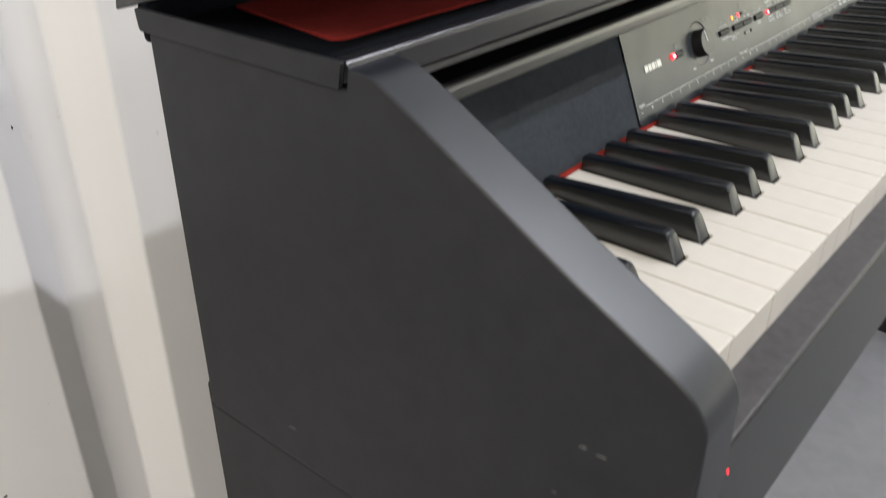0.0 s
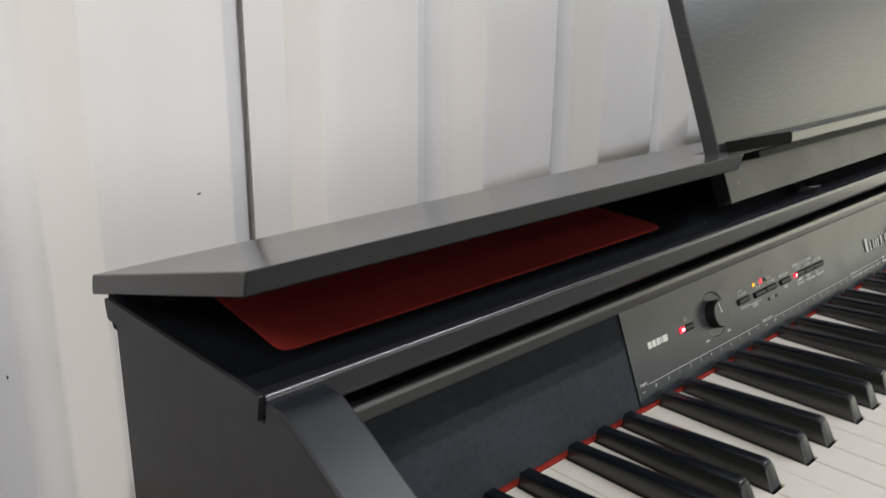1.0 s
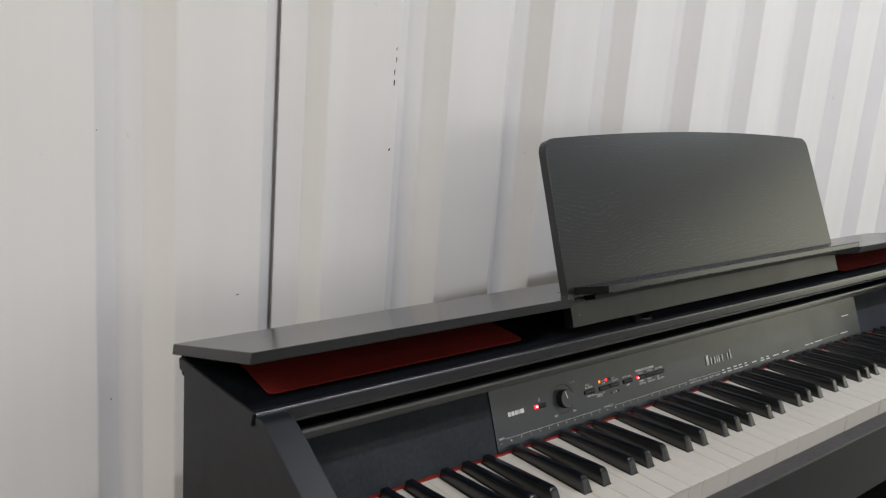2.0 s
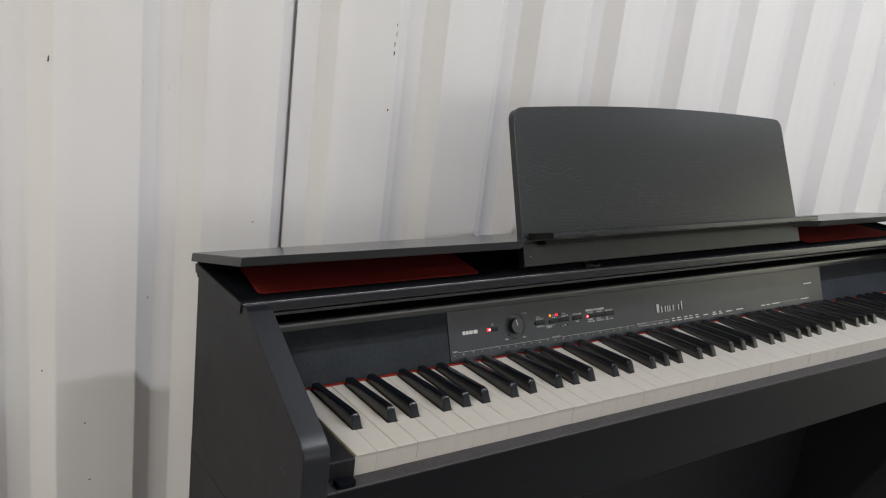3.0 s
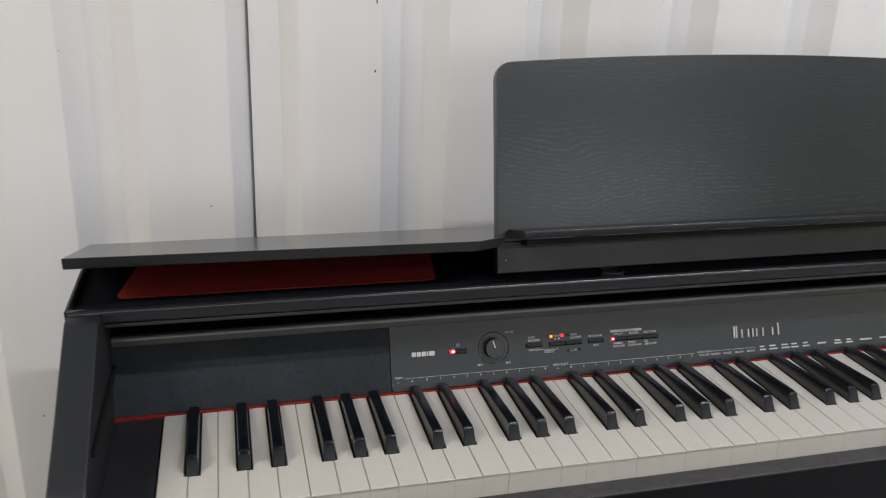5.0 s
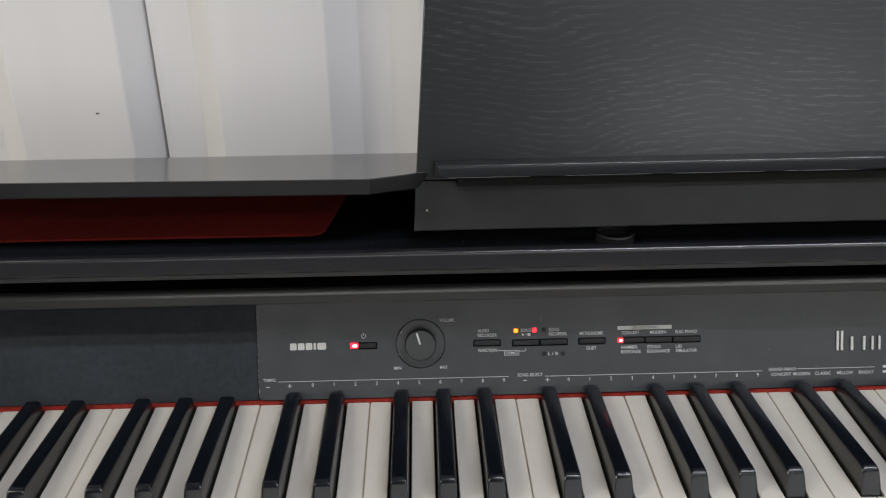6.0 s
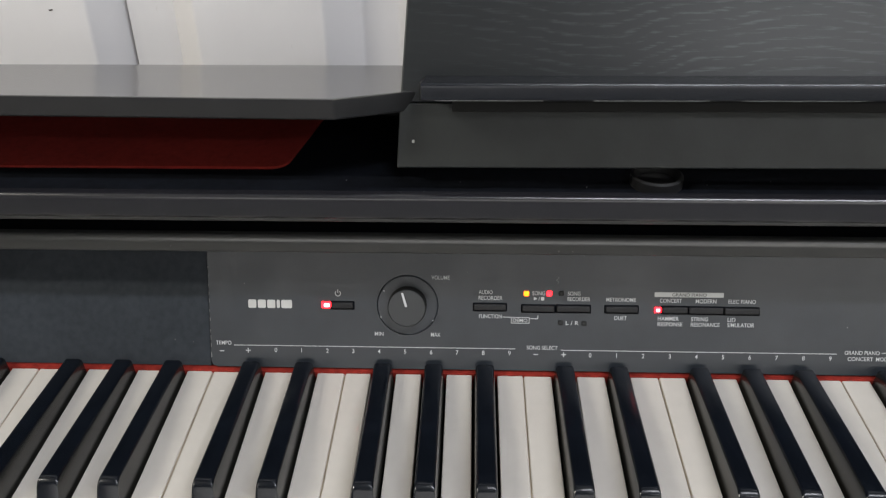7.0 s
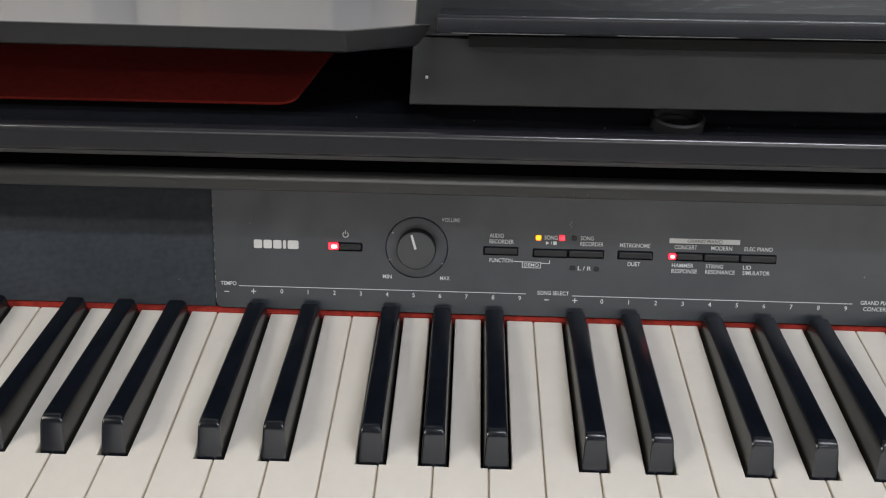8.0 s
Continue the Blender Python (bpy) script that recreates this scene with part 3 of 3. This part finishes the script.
# the page ledge stands out from the board, tipped a little upwards
ledge = rounded([(0.0340, 0.0), (0.0290, 0.0445), (0.0361, 0.0467), (0.0420, 0.0)], [0, 0.0008, 0.0020, 0], 4)
LEDGE_L, LEDGE_R = 0.3270, 2 * FOOT_MID - 0.3270
part("ledge", bm_prism(ledge, LEDGE_L, LEDGE_R, lambda u, v, w: on_stand(w, u, v)), LEDGE, stand, "narrow black page ledge")
for a, b in ((LEDGE_L - 0.0008, LEDGE_L), (LEDGE_R, LEDGE_R + 0.0008)):
    part("ledge_end", bm_prism(ledge, a, b, lambda u, v, w: on_stand(w, u, v)), RUBBER, stand, "matt black end of the ledge")
part("ledge_support", bm_prism([(0.0262, 0.0), (0.0252, 0.0150), (0.0300, 0.0150), (0.0312, 0.0)], LEDGE_L + 0.012, LEDGE_R - 0.012, lambda u, v, w: on_stand(w, u, v), 0.0005), RUBBER, stand)
for k in range(9):
    a = 0.334 + k * 0.062 + random.uniform(-0.003, 0.003)
    part("worn_edge", bm_prism([(0.02905, 0.0444), (0.02895, 0.0446), (0.0291, 0.0447), (0.0292, 0.0446)], a, a + random.uniform(0.040, 0.059), lambda u, v, w: on_stand(w, u, v)), WORN, stand, "pale rubbed wear on the ledge edge")
part("stand_pivot", bm_prism([(0.170 + 0.004 * math.cos(a), 0.849 + 0.004 * math.sin(a)) for a in np.linspace(0, 2 * math.pi, 14, endpoint=False)], FOOT_MID - HB - 0.008, FOOT_MID - HB + 0.004, along_x), RUBBER, piano)
part("stand_pivot", bm_prism([(0.170 + 0.004 * math.cos(a), 0.849 + 0.004 * math.sin(a)) for a in np.linspace(0, 2 * math.pi, 14, endpoint=False)], FOOT_MID + HB - 0.004, FOOT_MID + HB + 0.008, along_x), RUBBER, piano)

# ---------------------------------------------------------------- keys
NOTES = "A Bb B C Db D Eb E F Gb G Ab".split()
SHIFT = {"Db": -0.0022, "Eb": 0.0022, "Gb": -0.0032, "Ab": 0.0, "Bb": 0.0032}
BW, GAP, REAR, BFRONT = 0.0112, 0.0007, 0.1480, 0.0462


def white_mesh(left_cut, right_cut):
    """One white key from x = 0 to PITCH; the cuts leave room for the black keys beside it."""
    a, b = GAP / 2, PITCH - GAP / 2
    pts = [(a, 0.0), (b, 0.0)]
    pts += [(b, BFRONT - 0.001), (b - right_cut, BFRONT - 0.001), (b - right_cut, REAR)] if right_cut else [(b, REAR)]
    pts += [(a + left_cut, REAR), (a + left_cut, BFRONT - 0.001), (a, BFRONT - 0.001)] if left_cut else [(a, REAR)]
    radii = [0.0012, 0.0012] + [0] * (len(pts) - 2)
    bm = bm_prism(rounded(pts, radii, 3), KZ - 0.0010, KZ, lambda u, v, w: (u, v, w))
    rim = [e for e in bm.edges if all(abs(v.co.z - KZ) < 1e-6 for v in e.verts) and len(e.link_faces) == 2]
    bmesh.ops.bevel(bm, geom=rim, offset=0.0006, segments=2, affect="EDGES", profile=0.5)
    body = bm_prism([(u - 0.00028 if abs(u - a) < 1e-7 else u + 0.00028 if abs(u - b) < 1e-7 else u, v + 0.0009 if v < 1e-6 else v) for u, v in pts], KZ - 0.0230, KZ - 0.00105, lambda u, v, w: (u, v, w))
    spare = bpy.data.meshes.new("spare")
    body.to_mesh(spare)
    body.free()
    bm.from_mesh(spare)
    bpy.data.meshes.remove(spare)
    me = finish("white_key", bm, IVORY)
    # side faces and the lower ledge carry the dirt and shade colour
    me.materials.append(KEY_DIRT_SHADE)
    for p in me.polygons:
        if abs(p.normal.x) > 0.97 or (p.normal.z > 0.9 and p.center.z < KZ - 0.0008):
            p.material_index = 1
    return me


def black_mesh():
    """A tapered sharp: sloping front, narrowed top with rounded shoulders."""
    bm = bmesh.new()
    sec = []
    for y, z, w in ((BFRONT - 0.0013, KZ - 0.004, BW), (BFRONT + 0.0055, KZ + 0.0110, BW * 0.84), (BFRONT + 0.0072, KZ + 0.0130, BW * 0.82), (BFRONT + 0.0098, KZ + 0.0137, BW * 0.81), (REAR - 0.0058, KZ + 0.0075, BW * 0.82)):
        sec.append((y, z, w))
    rows = []
    for y, z, w in sec:
        h = w / 2
        foot = BW / 2
        r = 0.0012
        rows.append([bm.verts.new(p) for p in ((-foot, y, KZ - 0.004), (-(h + foot) / 2, y, (z + KZ - 0.004) / 2), (-h, y, z - r), (-h + r, y, z), (h - r, y, z), (h, y, z - r), ((h + foot) / 2, y, (z + KZ - 0.004) / 2), (foot, y, KZ - 0.004))])
    for lo, hi in zip(rows, rows[1:]):
        for k in range(7):
            vs = (lo[k], lo[k + 1], hi[k + 1], hi[k])
            bm.faces.new(vs)
    bm.faces.new(rows[-1])
    bmesh.ops.remove_doubles(bm, verts=bm.verts[:], dist=1e-5)
    me = finish("black_key", bm, EBONY)
    me.materials.append(EBONY_SIDE_LIT)
    for p in me.polygons:
        p.material_index = int(abs(p.normal.x) > 0.8)
    return me


black_data = black_mesh()
white_data = {}
names = [NOTES[k % 12] for k in range(88)]
index = 0
for k, note in enumerate(names):
    if len(note) == 2:
        ob = part("black_key", black_data, EBONY, piano)
        ob.location = (index * PITCH + SHIFT[note], 0, 0)
        continue

    def cut(other, side):
        if other not in SHIFT:
            return 0.0
        half = BW / 2 + 0.0010
        return round(half - GAP / 2 - side * SHIFT[other], 5)

    left = cut(names[k - 1], -1) if k else 0.0
    right = cut(names[k + 1], 1) if k < 87 else 0.0
    if (left, right) not in white_data:
        white_data[left, right] = white_mesh(left, right)
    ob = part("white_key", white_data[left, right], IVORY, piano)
    ob.location = (index * PITCH, random.uniform(-0.0002, 0.0002), random.uniform(-0.0003, 0.0002))
    index += 1

# ---------------------------------------------------------------- controls and lettering


def plate(name, x0, x1, s0, s1, h0, h1, material, parent, label="", bevel=0.0004, round_by=0.0006):
    line = rounded([(x0, s0), (x1, s0), (x1, s1), (x0, s1)], round_by, 3)
    return part(name, bm_prism(line, h0, h1, lambda u, v, w: on_panel(u, v, w), bevel), material, parent, label)


def button(x0, x1, s):
    plate("button_well", x0 - 0.0006, x1 + 0.0006, s - 0.0024, s + 0.0021, 0.0, 0.00025, DECK, panel)
    plate("button", x0, x1, s - 0.0016, s + 0.0016, 0.0, 0.0017, KNOB, panel, "narrow black push button", 0.0005)


def written(text, x0, x1, s, tall, material=PRINT, parent=None):
    curve = bpy.data.curves.new("lettering", "FONT")
    curve.body = text
    curve.offset = 0.005
    temp = new("lettering", curve)
    graph = bpy.context.evaluated_depsgraph_get()
    me = bpy.data.meshes.new_from_object(temp.evaluated_get(graph))
    bpy.data.objects.remove(temp)
    me.name = "printed_text"
    co = np.empty(len(me.vertices) * 3)
    me.vertices.foreach_get("co", co)
    co = co.reshape(-1, 3)
    lo, hi = co.min(0), co.max(0)
    scale = ((x1 - x0) / max(hi[0] - lo[0], 1e-6), tall / max(hi[1] - lo[1], 1e-6))
    if len(text) == 1:
        half = (hi[0] - lo[0]) * scale[1] * 0.47
        x0, x1 = (x0 + x1) / 2 - half, (x0 + x1) / 2 + half
        scale = (scale[1] * 0.94, scale[1])
    out = []
    for x, y, z in co:
        out += on_panel(x0 + (x - lo[0]) * scale[0], s - tall / 2 + (y - lo[1]) * scale[1], 0.00022)
    me.vertices.foreach_set("co", out)
    me.materials.clear()
    me.materials.append(material)
    me.update()
    ob = new("printed_text", me)
    ob.parent = parent or panel
    return tagged(ob, "pale printed word " + text.lower() if len(text) > 2 else "")


def bar(x0, x1, s, tall, material=PRINT):
    line = [(x0, s - tall / 2), (x1, s - tall / 2), (x1, s + tall / 2), (x0, s + tall / 2)]
    return part("printed_bar", bm_prism(line, 0.0001, 0.00024, lambda u, v, w: on_panel(u, v, w)), material, panel)


# maker's mark as five plain blocks, raised emblem as a row of plain strokes
for k, (x0, x1) in enumerate(((0.2316, 0.2358), (0.2366, 0.2408), (0.2416, 0.2458), (0.2466, 0.2482), (0.2490, 0.2546))):
    plate("maker_mark", x0, x1, 0.0292, 0.0336, 0.0001, 0.0004, SILVER, panel, "flat silver mark", 0.0, 0.0008)
for x, w, s1 in ((0.5852, 0.0016, 0.0336), (0.5880, 0.0016, 0.0336), (0.5946, 0.0016, 0.0298), (0.6026, 0.0016, 0.0298), (0.6082, 0.0014, 0.0298), (0.6128, 0.0014, 0.0298), (0.6204, 0.0016, 0.0298), (0.6326, 0.0014, 0.0298), (0.6394, 0.0016, 0.0338)):
    plate("emblem_stroke", x, x + w, 0.0208, s1, 0.0, 0.0013, SILVER, panel, "raised silver emblem stroke", 0.0002, 0.0004)

# power
plate("power_led", 0.2702, 0.2752, 0.0296, 0.0330, 0.0, 0.0012, LED_RED, panel, "lit red lamp of the power button")
plate("led_core", 0.2716, 0.2746, 0.0304, 0.0322, 0.0012, 0.0015, LED_CORE, panel)
button(0.2755, 0.2868, 0.0312)
part("power_symbol", bm_prism([(0.2788 + 0.0016 * math.cos(a), 0.0374 + 0.0016 * math.sin(a)) for a in np.linspace(2.2, 2.2 + 5.0, 14)] + [(0.2788 + 0.0012 * math.cos(a), 0.0374 + 0.0012 * math.sin(a)) for a in np.linspace(7.2, 2.2, 14)], 0.0001, 0.00024, lambda u, v, w: on_panel(u, v, w)), PRINT, panel)
bar(0.2786, 0.2790, 0.0386, 0.0018)

# volume knob


def turned(profile, n=48):
    bm = bmesh.new()
    loops = [[bm.verts.new(on_panel(KC[0] + r * math.cos(2 * math.pi * k / n), KC[1] + r * math.sin(2 * math.pi * k / n), h)) for k in range(n)] for r, h in profile]
    for lo, hi in zip(loops, loops[1:]):
        for k in range(n):
            bm.faces.new((lo[k], lo[(k + 1) % n], hi[(k + 1) % n], hi[k]))
    bm.faces.new(loops[-1])
    return bm


knob = part("volume_knob", turned([(0.0160, -0.0006), (0.0157, -0.0002), (0.0155, -0.0004), (0.0150, -0.0005), (0.0125, -0.0007), (0.0108, -0.0008), (0.0060, -0.0008)]), DISH, piano, "round black volume knob in a dished ring")
cap = part("knob_cap", turned([(0.0100, -0.0032), (0.0099, 0.0060), (0.0097, 0.0067), (0.0093, 0.0070), (0.0090, 0.0069)]), RUBBER, knob, "black turning cap with a charcoal face")
cap.data.materials.append(KNOB_TOP)
for p in cap.data.polygons:
    p.material_index = int(p.normal.dot(Vector((0, -SB, SA))) > 0.75)
ang = radians(106)
ux, us = math.cos(ang), math.sin(ang)
ptr = [(KC[0] + ux * r + us * w, KC[1] + us * r - ux * w) for r, w in ((0.0008, -0.0006), (0.0084, -0.0005), (0.0084, 0.0005), (0.0008, 0.0006))]
part("pointer", bm_prism(ptr, 0.0069, 0.0072, lambda u, v, w: on_panel(u, v, w)), PRINT, knob, "white pointer line")
for x, s in ((0.3008, 0.0250), (0.3280, 0.0235), (0.3025, 0.0390)):
    bar(x, x + 0.0008, s, 0.0005)

T = 0.0021
for text, x0, x1, s in (("VOLUME", 0.3276, 0.3370, 0.0464), ("MIN", 0.2979, 0.3025, 0.0160), ("MAX", 0.3274, 0.3323, 0.0159), ("AUDIO", 0.3521, 0.3593, 0.0390), ("RECORDER", 0.3521, 0.3644, 0.0360), ("FUNCTION", 0.3524, 0.3642, 0.0262), ("SONG", 0.3798, 0.3864, 0.0387),
                        ("SONG", 0.3980, 0.4046, 0.0388), ("RECORDER", 0.3980, 0.4096, 0.0359), ("L / R", 0.3974, 0.4041, 0.0231), ("METRONOME", 0.4179, 0.4331, 0.0358), ("DUET", 0.4224, 0.4287, 0.0261), ("CONCERT", 0.4453, 0.4566, 0.0356),
                        ("MODERN", 0.4636, 0.4741, 0.0355), ("ELEC PIANO", 0.4802, 0.4942, 0.0355), ("HAMMER", 0.4447, 0.4555, 0.0261), ("RESPONSE", 0.4447, 0.4575, 0.0231), ("STRING", 0.4617, 0.4704, 0.0260), ("RESONANCE", 0.4617, 0.4765, 0.0231),
                        ("LID", 0.4804, 0.4844, 0.0259), ("SIMULATOR", 0.4804, 0.4941, 0.0231), ("TEMPO", 0.2136, 0.2218, 0.0100), ("SONG SELECT", 0.3775, 0.3936, 0.0096), ("GRAND PIANO", 0.5412, 0.5590, 0.0092),
                        ("CONCERT", 0.5430, 0.5560, 0.0059), ("MODERN", 0.5574, 0.5684, 0.0059), ("CLASSIC", 0.5718, 0.5822, 0.0059), ("MELLOW", 0.5862, 0.5968, 0.0059), ("BRIGHT", 0.6007, 0.6104, 0.0059)):
    written(text, x0, x1, s, T)
plate("printed_block", 0.4425, 0.4777, 0.0375, 0.0400, 0.0001, 0.00016, PRINT, panel, "pale printed block", 0.0, 0.0)
written("GRAND PIANO", 0.4515, 0.4690, 0.03875, 0.0018, PRINT_DARK)
written("DEMO", 0.3700, 0.3775, 0.0242, 0.0018)
for x0, x1, s, t in ((0.3690, 0.3785, 0.0257, 0.0003), (0.3690, 0.3785, 0.0227, 0.0003), (0.3648, 0.3690, 0.0258, 0.0003), (0.3785, 0.3830, 0.0252, 0.0003)):
    bar(x0, x1, s, t)
for x in (0.3690, 0.3783):
    bar(x, x + 0.0003, 0.0242, 0.0032)
bar(0.3828, 0.3831, 0.0260, 0.0016)
part("play_symbol", bm_prism([(0.3806, 0.0349), (0.3806, 0.0368), (0.3824, 0.03585)], 0.0001, 0.00024, lambda u, v, w: on_panel(u, v, w)), PRINT, panel)
written("/", 0.3830, 0.3838, 0.0359, 0.0019)
bar(0.3843, 0.3860, 0.03585, 0.0018)
for x0, x1, s in ((0.3497, 0.3663, 0.0312), (0.3747, 0.3913, 0.0307), (0.3925, 0.4096, 0.0308), (0.4176, 0.4341, 0.0308), (0.4465, 0.4595, 0.0308), (0.4603, 0.4776, 0.0307), (0.4784, 0.4959, 0.0306)):
    button(x0, x1, s)
plate("song_led", 0.3754, 0.3781, 0.0372, 0.0398, 0.0, 0.0006, LED_AMBER, panel, "lit amber lamp")
plate("song_led", 0.3872, 0.3899, 0.0374, 0.0400, 0.0, 0.0006, LED_RED, panel, "lit red lamp")
plate("tone_led", 0.4426, 0.4462, 0.0293, 0.0322, 0.0, 0.0012, LED_RED, panel, "lit red lamp of the tone button")
plate("led_core", 0.4434, 0.4454, 0.0300, 0.0315, 0.0012, 0.0015, LED_CORE, panel)
for x, s in ((0.3934, 0.0388), (0.3934, 0.0232), (0.4056, 0.0230)):
    plate("unlit_led", x, x + 0.0026, s - 0.0012, s + 0.0012, 0.0, 0.0003, DARK, panel)

# scales over the keys
for x0, x1, s in ((0.2230, 0.3716, 0.0088), (0.3953, 0.5372, 0.0084), (0.5600, 0.6110, 0.0092)):
    bar(x0, x1, s, 0.0003)
for x0, step, s in ((0.2454, 0.01368, 0.0064), (0.4106, 0.01373, 0.0059)):
    for d in range(10):
        x = x0 + d * step
        written(str(d), x - 0.0008, x + 0.0008, s, 0.0023)
for x, s in ((0.2166, 0.0055), (0.3823, 0.0059)):
    bar(x - 0.0012, x + 0.0012, s, 0.0004)
for x, s in ((0.2306, 0.0060), (0.3968, 0.0060)):
    bar(x - 0.0013, x + 0.0013, s, 0.0004)
    bar(x - 0.0002, x + 0.0002, s, 0.0026)
# worn, unreadable names of the further tones
for x0, x1 in ((0.6165, 0.6240), (0.6285, 0.6385), (0.6437, 0.6536), (0.6560, 0.6650), (0.6706, 0.6787)):
    bar(x0, x1 - 0.002, 0.0094, 0.0015)
    bar(x0, x1, 0.0060, 0.0015)
for x0, x1, s in ((0.6893, 0.7005, 0.0075), (0.7112, 0.7210, 0.0060), (0.7120, 0.7190, 0.0090), (0.7266, 0.7353, 0.0060), (0.7275, 0.7330, 0.0090), (0.7445, 0.7602, 0.0075), (0.7710, 0.7886, 0.0078), (0.8363, 0.8473, 0.0078), (0.8510, 0.8603, 0.0078), (0.8660, 0.8886, 0.0080), (0.9485, 0.9719, 0.0085), (0.9623, 0.9850, 0.0335)):
    bar(x0, x1, s, 0.0016)
bar(0.8900, 0.9400, 0.0085, 0.0003)

# wear: rubbed panel edge, a curled scratch, stray specks of dust
for k in range(11):
    a = 0.002 + k * 0.0048 + random.uniform(0, 0.002)
    bar(PAN_L + 0.0001, PAN_L + random.uniform(0.0003, 0.0005), a, random.uniform(0.001, 0.0036), WORN)
curl = [(0.3926 + 0.0007 * math.sin(q * 2.4), 0.0475 - 0.0009 * q) for q in np.linspace(0, 4, 9)]
part("scratch", bm_prism(curl + [(x + 0.0002, y) for x, y in curl[::-1]], 0.0001, 0.0002, lambda u, v, w: on_panel(u, v, w)), WORN, panel, "thin curled scratch")
for k in range(46):
    x, d = random.uniform(0.05, 0.75), random.uniform(0.00012, 0.0003)
    if k % 3 == 0:
        v = random.uniform(0.0, 0.05)
        part("dust_speck", bm_prism([(x - d, v), (x, v - d), (x + d, v), (x, v + d)], -0.0012 if x < PAN_L else 0.0, 0.0003 if x > PAN_L else -0.0010, lambda u, v, w: on_panel(u, v, w)), WORN, panel)
    elif k % 3 == 1:
        y = random.uniform(0.136, 0.160)
        part("dust_speck", bm_prism([(x - d, y), (x, y - d), (x + d, y), (x, y + d)], 0.8164, 0.8168, lambda u, v, w: (u, v, w)), WORN, piano)
    else:
        z = random.uniform(0.773, 0.777)
        part("dust_speck", bm_prism([(x - d, z), (x, z - d), (x + d, z), (x, z + d)], 0.1606, 0.1618, lambda u, v, w: (u, w, v)), WORN, piano)

# dust specks
for x, y, z in ((0.321, 0.1535, 0.839),):
    part("dust_speck", bm_box(x - 0.0006, x + 0.0006, y - 0.0008, y + 0.0004, z - 0.0006, z + 0.0006, 0.0002), PRINT, stand)
